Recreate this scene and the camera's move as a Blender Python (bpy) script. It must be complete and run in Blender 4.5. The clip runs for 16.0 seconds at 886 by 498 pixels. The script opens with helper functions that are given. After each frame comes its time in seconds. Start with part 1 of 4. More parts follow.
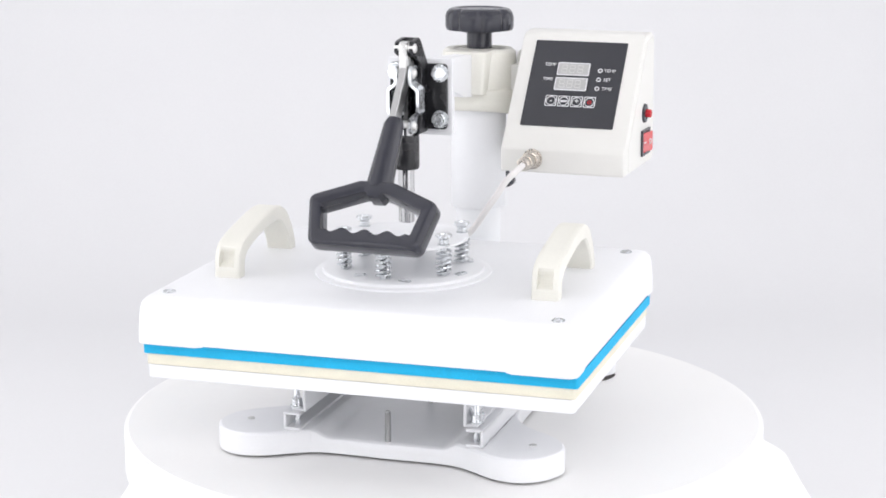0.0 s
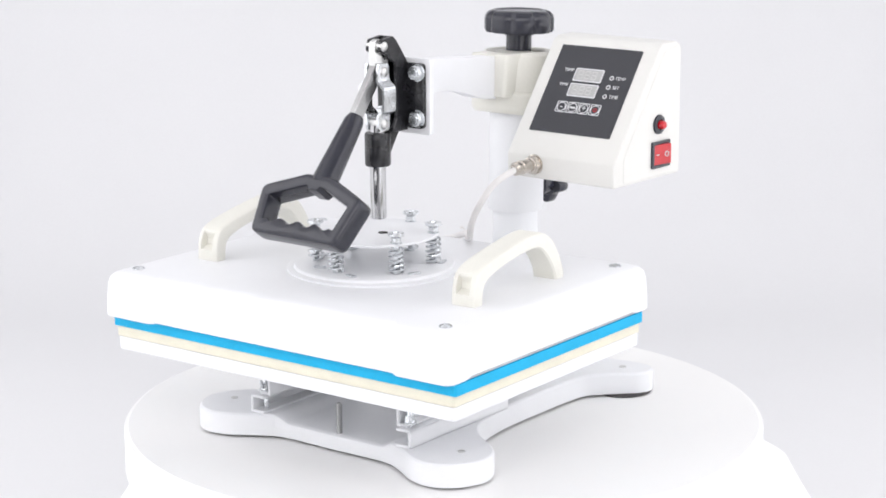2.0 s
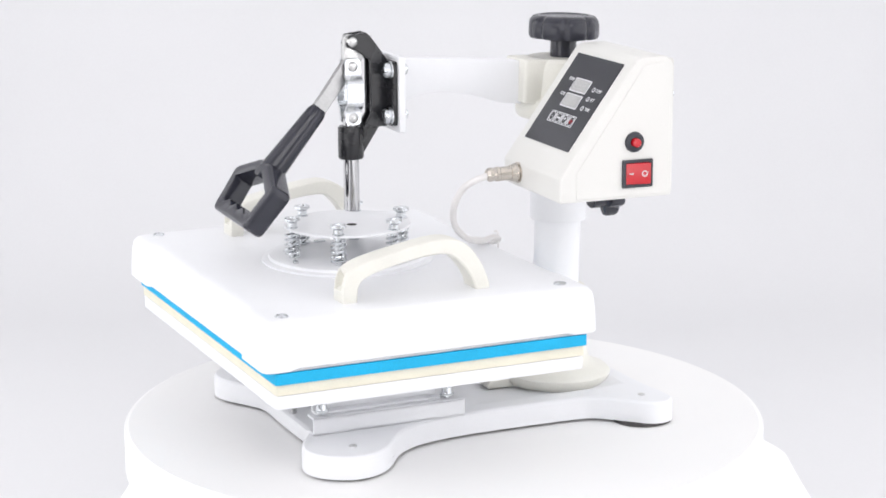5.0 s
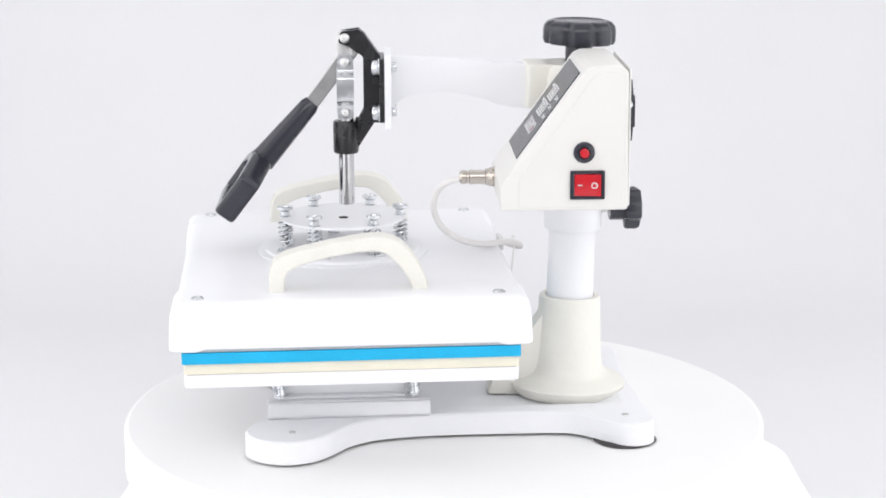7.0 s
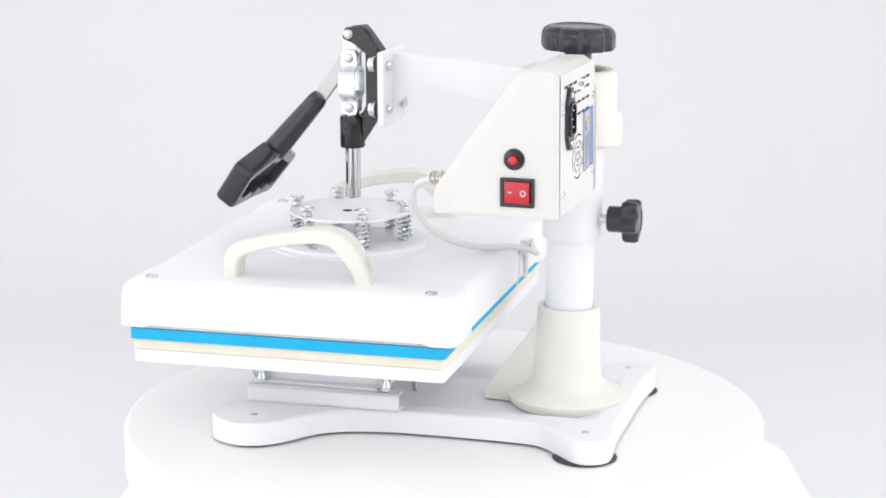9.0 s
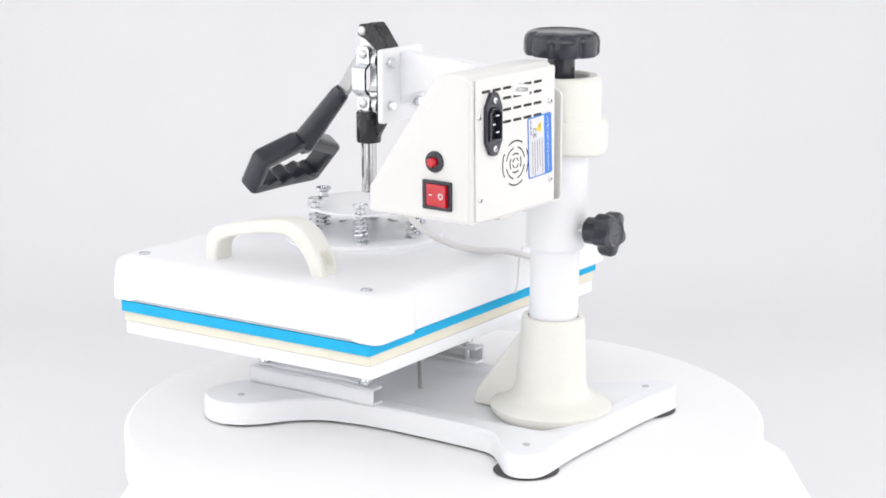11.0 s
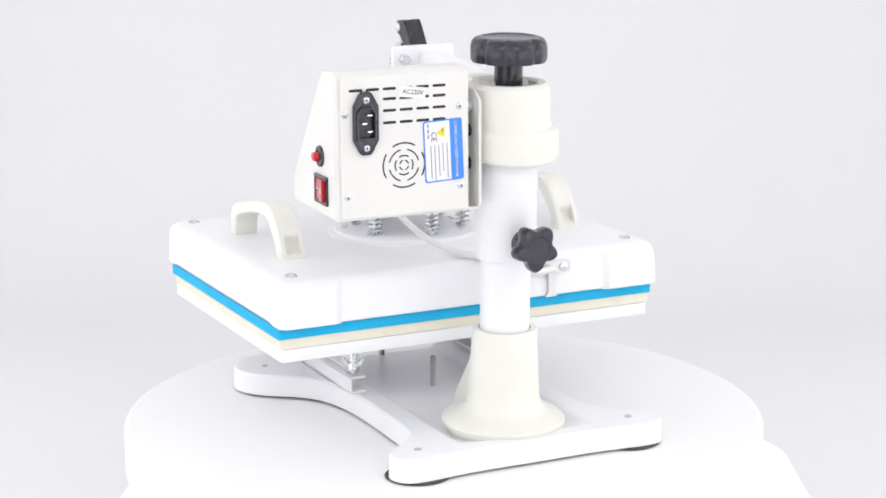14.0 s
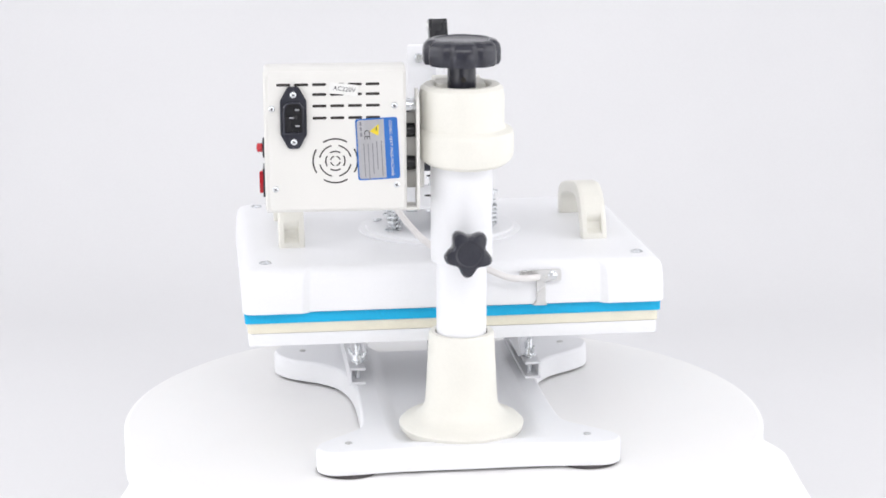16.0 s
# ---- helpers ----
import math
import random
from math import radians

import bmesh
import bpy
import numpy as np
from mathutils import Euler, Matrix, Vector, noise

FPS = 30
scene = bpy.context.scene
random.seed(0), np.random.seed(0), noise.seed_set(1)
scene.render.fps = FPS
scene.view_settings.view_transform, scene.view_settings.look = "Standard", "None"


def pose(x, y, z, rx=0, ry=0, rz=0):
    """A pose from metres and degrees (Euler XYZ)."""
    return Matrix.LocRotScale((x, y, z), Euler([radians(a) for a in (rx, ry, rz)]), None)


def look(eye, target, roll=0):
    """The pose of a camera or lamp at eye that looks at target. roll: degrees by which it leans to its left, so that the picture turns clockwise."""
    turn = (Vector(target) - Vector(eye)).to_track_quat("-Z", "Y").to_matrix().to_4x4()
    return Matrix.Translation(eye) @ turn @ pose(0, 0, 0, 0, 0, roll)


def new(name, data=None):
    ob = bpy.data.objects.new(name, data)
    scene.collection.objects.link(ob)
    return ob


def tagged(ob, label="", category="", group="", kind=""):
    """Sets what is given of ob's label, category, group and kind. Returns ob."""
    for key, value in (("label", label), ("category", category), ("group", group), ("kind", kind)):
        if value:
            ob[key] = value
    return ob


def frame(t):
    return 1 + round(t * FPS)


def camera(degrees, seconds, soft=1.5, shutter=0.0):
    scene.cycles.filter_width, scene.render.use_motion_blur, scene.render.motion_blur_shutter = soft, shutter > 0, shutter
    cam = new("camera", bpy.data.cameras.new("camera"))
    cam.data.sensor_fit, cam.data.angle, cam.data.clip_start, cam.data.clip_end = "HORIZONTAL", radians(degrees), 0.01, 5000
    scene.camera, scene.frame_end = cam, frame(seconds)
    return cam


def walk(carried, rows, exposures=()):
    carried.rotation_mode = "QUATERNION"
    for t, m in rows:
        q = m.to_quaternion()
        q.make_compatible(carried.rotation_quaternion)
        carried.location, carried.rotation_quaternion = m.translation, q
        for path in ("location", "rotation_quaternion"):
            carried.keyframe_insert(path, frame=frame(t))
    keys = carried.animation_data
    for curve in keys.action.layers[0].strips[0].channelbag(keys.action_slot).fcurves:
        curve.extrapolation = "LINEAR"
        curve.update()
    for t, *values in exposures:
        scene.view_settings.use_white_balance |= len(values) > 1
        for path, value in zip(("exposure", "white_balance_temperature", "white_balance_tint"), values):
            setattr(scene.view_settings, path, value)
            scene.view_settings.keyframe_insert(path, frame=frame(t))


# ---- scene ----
cam = camera(24.947, 16.0, soft=1.7)
EYE = (0.0, -1.80694, 0.56921)
TILT = 12.88
LOOK_AT = (0.0, EYE[1] + math.cos(radians(TILT)), EYE[2] - math.sin(radians(TILT)))
walk(cam, [(0.0, look(EYE, LOOK_AT, -0.264)), (16.0, look(EYE, LOOK_AT, -0.264))])

# ---- light: a closed white photo studio with soft lights ----
world = bpy.data.worlds.new("studio_world")
scene.world = world
world.use_nodes = True
world.node_tree.nodes["Background"].inputs[0].default_value = (0.9, 0.93, 1.0, 1)
world.node_tree.nodes["Background"].inputs[1].default_value = 0.05
scene.view_settings.exposure = 0.13


def softbox(name, eye, target, sx, sy, watts, colour):
    lamp = bpy.data.lights.new(name, "AREA")
    lamp.shape, lamp.size, lamp.size_y, lamp.energy, lamp.color = "RECTANGLE", sx, sy, watts, colour
    ob = new(name, lamp)
    ob.matrix_world = look(eye, target)
    return ob


softbox("front_overhead_softbox", (0.0, -2.0, 1.45), (0.0, 0.0, 0.08), 2.4, 0.9, 16.3, (1.0, 0.985, 0.995))
softbox("left_softbox", (-1.35, -0.35, 0.55), (0.0, -0.35, 0.55), 3.2, 1.55, 14.5, (0.985, 0.985, 1.0))
softbox("right_softbox", (1.35, -0.35, 0.55), (0.0, -0.35, 0.55), 3.2, 1.55, 14.5, (0.985, 0.985, 1.0))
# unseen low front pair, added as fill to brighten under the platen
softbox("left_low_fill", (-1.15, -1.95, 0.12), (0.0, 0.0, 0.08), 1.1, 0.65, 3.3, (1.0, 0.985, 1.0))
softbox("right_low_fill", (1.15, -1.95, 0.12), (0.0, 0.0, 0.08), 1.1, 0.65, 3.3, (1.0, 0.985, 1.0))
softbox("left_top_softbox", (-1.2, -0.3, 1.5), (0.0, 0.0, 0.1), 1.4, 1.4, 4.6, (1.0, 0.985, 1.0))
softbox("right_top_softbox", (1.2, -0.3, 1.5), (0.0, 0.0, 0.1), 1.4, 1.4, 4.6, (1.0, 0.985, 1.0))
softbox("rear_overhead_softbox", (0.0, 1.0, 2.0), (0.0, 0.2, 0.0), 2.4, 1.0, 4.6, (0.985, 0.985, 1.0))


# ---- materials ----
def material(name, colour, rough=0.5, metal=0.0, grain=0.0, grain_size=300.0, stain=0.0, stain_size=12.0, bump=0.0, coat=0.0, rough_var=0.0):
    """A node material with grain, larger stains and fine relief, all at object size."""
    m = bpy.data.materials.new(name)
    m.use_nodes = True
    nt = m.node_tree
    b = nt.nodes["Principled BSDF"]
    b.inputs["Roughness"].default_value, b.inputs["Metallic"].default_value = rough, metal
    b.inputs["Coat Weight"].default_value = coat
    b.inputs["Coat Roughness"].default_value = 0.15
    b.inputs["Base Color"].default_value = (*colour, 1)
    tc = nt.nodes.new("ShaderNodeTexCoord")
    fine = nt.nodes.new("ShaderNodeTexNoise")
    fine.inputs["Scale"].default_value, fine.inputs["Detail"].default_value = grain_size, 3
    nt.links.new(tc.outputs["Object"], fine.inputs["Vector"])
    big = nt.nodes.new("ShaderNodeTexNoise")
    big.inputs["Scale"].default_value, big.inputs["Detail"].default_value = stain_size, 4
    nt.links.new(tc.outputs["Object"], big.inputs["Vector"])
    last = None
    for tex, amount in ((fine, grain), (big, stain)):
        if amount <= 0:
            continue
        ramp = nt.nodes.new("ShaderNodeMapRange")
        ramp.inputs["From Min"].default_value, ramp.inputs["From Max"].default_value = 0.3, 0.7
        ramp.inputs["To Min"].default_value, ramp.inputs["To Max"].default_value = 1 - amount, 1 + amount * 0.4
        nt.links.new(tex.outputs["Fac"], ramp.inputs["Value"])
        mix = nt.nodes.new("ShaderNodeVectorMath")
        mix.operation = "MULTIPLY"
        if last is None:
            mix.inputs[0].default_value = colour
        else:
            nt.links.new(last, mix.inputs[0])
        nt.links.new(ramp.outputs["Result"], mix.inputs[1])
        last = mix.outputs["Vector"]
    if last is not None:
        nt.links.new(last, b.inputs["Base Color"])
    if rough_var > 0:
        rr = nt.nodes.new("ShaderNodeMapRange")
        rr.inputs["From Min"].default_value, rr.inputs["From Max"].default_value = 0.3, 0.7
        rr.inputs["To Min"].default_value, rr.inputs["To Max"].default_value = max(rough - rough_var, 0.02), rough + rough_var
        nt.links.new(big.outputs["Fac"], rr.inputs["Value"])
        nt.links.new(rr.outputs["Result"], b.inputs["Roughness"])
    if bump > 0:
        bp = nt.nodes.new("ShaderNodeBump")
        bp.inputs["Strength"].default_value, bp.inputs["Distance"].default_value = bump, 0.0004
        nt.links.new(fine.outputs["Fac"], bp.inputs["Height"])
        nt.links.new(bp.outputs["Normal"], b.inputs["Normal"])
    return m


WHITE = material("white_powder_coat", (0.878, 0.885, 0.908), 0.34, grain=0.015, grain_size=700, stain=0.02, stain_size=20, bump=0.10, rough_var=0.06)
CREAM = material("cream_plastic", (0.82, 0.808, 0.745), 0.42, grain=0.02, grain_size=500, stain=0.035, stain_size=25, bump=0.10, rough_var=0.06)
BOXCREAM = material("off_white_enamel", (0.775, 0.768, 0.74), 0.38, grain=0.012, grain_size=800, stain=0.02, stain_size=18, bump=0.08, rough_var=0.05)
BLACK = material("black_plastic", (0.030, 0.031, 0.043), 0.17, grain=0.12, grain_size=900, stain=0.08, stain_size=40, bump=0.05, rough_var=0.02)
BLACKPAINT = material("black_enamel_on_steel", (0.017, 0.017, 0.020), 0.26, grain=0.12, grain_size=600, stain=0.1, stain_size=50, bump=0.06, rough_var=0.03)
RUBBER = material("dark_grey_rubber", (0.075, 0.068, 0.07), 0.7, grain=0.2, grain_size=600, stain=0.2, stain_size=60, bump=0.2)
CHROME = material("polished_chrome", (0.46, 0.46, 0.47), 0.13, 1.0, grain=0.03, grain_size=400, stain=0.05, stain_size=60, rough_var=0.04)
ZINC = material("zinc_plated_steel", (0.74, 0.76, 0.78), 0.24, 1.0, grain=0.06, grain_size=700, stain=0.12, stain_size=90, bump=0.08, rough_var=0.08)
NICKEL = material("warm_nickel_plate", (0.60, 0.555, 0.50), 0.24, 1.0, grain=0.05, grain_size=600, stain=0.10, stain_size=80, bump=0.06, rough_var=0.06)
STEEL = material("satin_steel", (0.70, 0.70, 0.69), 0.30, 1.0, grain=0.05, grain_size=800, stain=0.08, stain_size=60, bump=0.08, rough_var=0.08)
LEVER = material("brushed_steel", (0.48, 0.48, 0.48), 0.36, 1.0, grain=0.08, grain_size=500, stain=0.1, stain_size=60, bump=0.1, rough_var=0.08)
ALU = material("cast_aluminium", (0.56, 0.57, 0.59), 0.42, 1.0, grain=0.08, grain_size=500, stain=0.1, stain_size=40, bump=0.2)
BLUE = material("blue_foam", (0.013, 0.465, 0.80), 0.85, grain=0.10, grain_size=900, stain=0.06, stain_size=40, bump=0.45)
SILICONE = material("cream_silicone_sponge", (0.84, 0.80, 0.66), 0.75, grain=0.05, grain_size=900, stain=0.05, stain_size=35, bump=0.3)
REDPL = material("glossy_red_plastic", (0.56, 0.004, 0.014), 0.20, grain=0.05, grain_size=300, stain=0.06, stain_size=80, coat=0.4)
PANEL = material("dark_grey_printed_overlay", (0.032, 0.033, 0.041), 0.26, grain=0.08, grain_size=900, stain=0.05, stain_size=30)
PRINT = material("white_print", (0.72, 0.72, 0.74), 0.5, grain=0.04, grain_size=900)
DISPLAY = material("grey_display_window", (0.48, 0.48, 0.48), 0.22, grain=0.05, grain_size=500, stain=0.05, stain_size=80)
SEGMENT = material("unlit_display_segment", (0.60, 0.60, 0.59), 0.3, grain=0.04, grain_size=600)
# near-black colour stands in for the shade inside holes and slots
SLOTSHADE = material("painted_slot_shade", (0.035, 0.03, 0.028), 0.8, grain=0.3, grain_size=300, stain=0.3, stain_size=90)
LABELBLUE = material("label_blue", (0.06, 0.22, 0.66), 0.30, 0.6, grain=0.05, grain_size=500, stain=0.04, stain_size=50)
LABELGREY = material("label_silver", (0.66, 0.66, 0.68), 0.30, 0.85, grain=0.05, grain_size=600, stain=0.06, stain_size=50)
YELLOW = material("label_yellow", (0.80, 0.62, 0.03), 0.4, grain=0.04, grain_size=500)
FAINTINK = material("faded_print", (0.28, 0.28, 0.31), 0.5, grain=0.1, grain_size=500)
INK = material("dark_print", (0.05, 0.05, 0.06), 0.5, grain=0.1, grain_size=500)
STICKER = material("white_sticker_paper", (0.82, 0.82, 0.80), 0.5, grain=0.03, grain_size=600, stain=0.03, stain_size=80)
CABLE = material("white_braided_sleeve", (0.82, 0.80, 0.79), 0.6, grain=0.05, grain_size=1100, stain=0.04, stain_size=60, bump=0.4)
TABLE = material("white_turntable_laminate", (0.93, 0.925, 0.92), 0.5, grain=0.01, grain_size=500, stain=0.015, stain_size=6, bump=0.05)
CLOTH = material("white_cotton_cloth", (0.90, 0.90, 0.895), 0.9, grain=0.03, grain_size=900, stain=0.03, stain_size=5, bump=0.3)
SWEEP = material("white_backdrop_paper", (0.80, 0.80, 0.815), 0.85, grain=0.01, grain_size=250, stain=0.02, stain_size=1.5, bump=0.1)
ROOM = material("white_studio_paint", (0.90, 0.90, 0.91), 0.9, grain=0.02, grain_size=120, stain=0.03, stain_size=1.2, bump=0.1)


# ---- mesh helpers; shapes are written in millimetres ----
ORIGIN = {}


def finish(bm, angle=35):
    bmesh.ops.recalc_face_normals(bm, faces=bm.faces[:])
    for f in bm.faces:
        f.smooth = True


def link(name, bm, mat, origin=(0, 0, 0), scale=0.001):
    finish(bm)
    bmesh.ops.scale(bm, vec=(scale,) * 3, verts=bm.verts)
    bmesh.ops.translate(bm, vec=-Vector(origin), verts=bm.verts)
    me = bpy.data.meshes.new(name)
    bm.to_mesh(me)
    bm.free()
    me.set_sharp_from_angle(angle=radians(35))
    me.materials.append(mat)
    return new(name, me)


def thing(name, origin, label, category, group=""):
    """An Empty at the thing's base; origin in millimetres of the press."""
    ob = new(name)
    ob.empty_display_size = 0.05
    ORIGIN[ob.name] = Vector(origin) * 0.001
    return tagged(ob, label, category, group)


def part(name, bm, mat, parent, label=""):
    o = ORIGIN[parent.name]
    ob = link(name, bm, mat, o)
    ORIGIN[ob.name] = o
    ob.parent = parent
    return tagged(ob, label)


def repeat(ob, offset, parent, turn=None):
    """Another piece on the same mesh, moved by offset (millimetres)."""
    c = bpy.data.objects.new(ob.name.split(".")[0], ob.data)
    scene.collection.objects.link(c)
    c.parent = parent
    c.matrix_basis = Matrix.Translation(Vector(offset) * 0.001) @ (turn or Matrix())
    ORIGIN[c.name] = ORIGIN[ob.name]
    if "label" in ob:
        c["label"] = ob["label"]
    return c


def bevel(bm, width, segs=2, edges=None, angle=30):
    es = edges if edges is not None else [e for e in bm.edges if len(e.link_faces) == 2 and e.calc_face_angle(0) > radians(angle)]
    bmesh.ops.bevel(bm, geom=es, offset=width, segments=segs, profile=0.6, affect="EDGES", clamp_overlap=True)


def box(x0, x1, y0, y1, z0, z1, r=1.0, segs=2, bm=None):
    b = bmesh.new()
    bmesh.ops.create_cube(b, size=1, matrix=Matrix.Translation(((x0 + x1) / 2, (y0 + y1) / 2, (z0 + z1) / 2)) @ Matrix.Diagonal((x1 - x0, y1 - y0, z1 - z0, 1)))
    if r > 0:
        bevel(b, r, segs)
    return join(bm, b)


def join(bm, b):
    if bm is None:
        return b
    me = bpy.data.meshes.new("tmp")
    b.to_mesh(me)
    b.free()
    bm.from_mesh(me)
    bpy.data.meshes.remove(me)
    return bm


def prism(points, z0, z1, m=None, r=0.0, segs=2, bm=None, holes=()):
    """A plate with the outline points, from z0 to z1, optionally with holes, in the frame m."""
    b = bmesh.new()
    loops = [points, *holes]
    rings = []
    for lp in loops:
        lo = [b.verts.new((x, y, z0)) for x, y in lp]
        hi = [b.verts.new((x, y, z1)) for x, y in lp]
        n = len(lp)
        for i in range(n):
            b.faces.new((lo[i], lo[(i + 1) % n], hi[(i + 1) % n], hi[i]))
        rings.append((lo, hi))
    if holes:
        for k in (0, 1):
            es = []
            for ring in rings:
                vs = ring[k]
                for i in range(len(vs)):
                    es.append(b.edges.get((vs[i], vs[(i + 1) % len(vs)])))
            bmesh.ops.triangle_fill(b, edges=es, use_beauty=True, use_dissolve=False)
    else:
        b.faces.new(rings[0][0])
        b.faces.new(rings[0][1])
    bmesh.ops.recalc_face_normals(b, faces=b.faces[:])
    if r > 0:
        outer = {v for ring in rings[0] for v in ring}
        es = [e for e in b.edges if len(e.link_faces) == 2 and e.calc_face_angle(0) > radians(60) and abs(e.verts[0].co.z - e.verts[1].co.z) < 1e-6]
        inside = [e for e in es if e.verts[0] not in outer]
        if inside:
            bevel(b, min(r * 0.35, 1.0), 2, inside)
            es = [e for e in b.edges if e.verts[0] in outer and e.verts[1] in outer and len(e.link_faces) == 2 and e.calc_face_angle(0) > radians(60) and abs(e.verts[0].co.z - e.verts[1].co.z) < 1e-6]
        bevel(b, r, segs, es)
    if m is not None:
        bmesh.ops.transform(b, matrix=m, verts=b.verts)
    return join(bm, b)


def lathe(profile, m=None, segs=40, bm=None, wave=None):
    """A turned body from (radius, height); wave(angle) scales radii for flutes and lobes."""
    b = bmesh.new()
    rows = []
    for r, z in profile:
        if r < 1e-6:
            rows.append([b.verts.new((0, 0, z))])
        else:
            rows.append([])
            for i in range(segs):
                a = 2 * math.pi * i / segs
                k = wave(a, r) if wave else 1.0
                rows[-1].append(b.verts.new((r * k * math.cos(a), r * k * math.sin(a), z)))
    for p, q in zip(rows, rows[1:]):
        for i in range(segs):
            j = (i + 1) % segs
            vs = [p[i % len(p)], p[j % len(p)], q[j % len(q)], q[i % len(q)]]
            vs = list(dict.fromkeys(vs))
            if len(vs) > 2:
                b.faces.new(vs)
    for row in (rows[0], rows[-1]):
        if len(row) > 2:
            b.faces.new(row)
    if m is not None:
        bmesh.ops.transform(b, matrix=m, verts=b.verts)
    return join(bm, b)


def smooth_line(points, steps=8, closed=False):
    """A Catmull-Rom line through the points."""
    ps = [Vector(p) for p in points]
    n, out = len(ps), []
    for i in range(n if closed else n - 1):
        a, b, c, d = (ps[(i + k) % n] if closed else ps[min(max(i + k, 0), n - 1)] for k in (-1, 0, 1, 2))
        for s in range(steps):
            t = s / steps
            out.append(0.5 * (2 * b + (c - a) * t + (2 * a - 5 * b + 4 * c - d) * t * t + (3 * b - a - 3 * c + d) * t ** 3))
    if not closed:
        out.append(ps[-1])
    return out


def sweep(points, radius, segs=12, bm=None, flat=1.0):
    """A round (or flattened) rod along a line."""
    b = bmesh.new()
    ps = [Vector(p) for p in points]
    rings, up = [], None
    for i, p in enumerate(ps):
        d = (ps[min(i + 1, len(ps) - 1)] - ps[max(i - 1, 0)]).normalized()
        if up is None:
            up = d.orthogonal().normalized()
        up = (up - d * up.dot(d)).normalized()
        side = d.cross(up)
        rr = radius(i / (len(ps) - 1)) if callable(radius) else radius
        rings.append([b.verts.new(p + rr * (math.cos(a) * up + flat * math.sin(a) * side)) for a in (2 * math.pi * k / segs for k in range(segs))])
    for p, q in zip(rings, rings[1:]):
        for i in range(segs):
            b.faces.new((p[i], p[(i + 1) % segs], q[(i + 1) % segs], q[i]))
    b.faces.new(rings[0])
    b.faces.new(rings[-1])
    return join(bm, b)


def rounded(points, radius, segs=5):
    """A polygon with rounded corners; radius one number or one for each corner."""
    out, n = [], len(points)
    for i, p in enumerate(points):
        r = radius[i] if isinstance(radius, (list, tuple)) else radius
        p, a, c = Vector(p), Vector(points[i - 1]), Vector(points[(i + 1) % n])
        u, v = (a - p), (c - p)
        half = u.angle(v) / 2
        cut = min(r / max(math.tan(half), 1e-3), u.length * 0.45, v.length * 0.45)
        if r <= 0:
            out.append((p.x, p.y))
            continue
        s, e = p + u.normalized() * cut, p + v.normalized() * cut
        for k in range(segs + 1):
            t = k / segs
            q = s * (1 - t) ** 2 + p * 2 * t * (1 - t) + e * t * t
            out.append((q.x, q.y))
    return out


def rect(hx, hy, r, segs=5, cx=0, cy=0):
    return rounded([(cx - hx, cy - hy), (cx + hx, cy - hy), (cx + hx, cy + hy), (cx - hx, cy + hy)], r, segs)


def circle(r, n=24, cx=0, cy=0):
    return [(cx + r * math.cos(2 * math.pi * i / n), cy + r * math.sin(2 * math.pi * i / n)) for i in range(n)]


def frame_of(o, e1, e2):
    """A frame with x along e1 and y along e2 at o."""
    e1, e2 = Vector(e1).normalized(), Vector(e2)
    e2 = (e2 - e1 * e2.dot(e1)).normalized()
    m = Matrix((e1, e2, e1.cross(e2))).transposed().to_4x4()
    return Matrix.Translation(o) @ m


def lettering(words, size, m, depth=0.25, bm=None, align="CENTER"):
    """Raised letters of the given height (millimetres) in the frame m."""
    cu = bpy.data.curves.new("letters", "FONT")
    cu.body, cu.size, cu.extrude, cu.align_x, cu.align_y, cu.resolution_u = words, size, depth / 2, align, "CENTER", 2
    tmp = bpy.data.objects.new("letters", cu)
    scene.collection.objects.link(tmp)
    dg = bpy.context.evaluated_depsgraph_get()
    me = bpy.data.meshes.new_from_object(tmp.evaluated_get(dg))
    b = bmesh.new()
    b.from_mesh(me)
    bmesh.ops.transform(b, matrix=m, verts=b.verts)
    bpy.data.objects.remove(tmp)
    bpy.data.curves.remove(cu)
    bpy.data.meshes.remove(me)
    return join(bm, b)


def hexhead(r, h0, h1, m=None, bm=None):
    b = prism(circle(r, 6), h0, h1, None, 0)
    bevel(b, 0.8, 1)
    if m is not None:
        bmesh.ops.transform(b, matrix=m, verts=b.verts)
    return join(bm, b)


FACE_FRONT = Matrix.Rotation(radians(90), 4, "X")     # local z points to -y
FACE_RIGHT = Matrix.Rotation(radians(90), 4, "Y")     # local z points to +x
FACE_BACK = Matrix.Rotation(radians(-90), 4, "X")     # local z points to +y


def turned_about(bm, m):
    bmesh.ops.transform(bm, matrix=m, verts=bm.verts)
    return bm


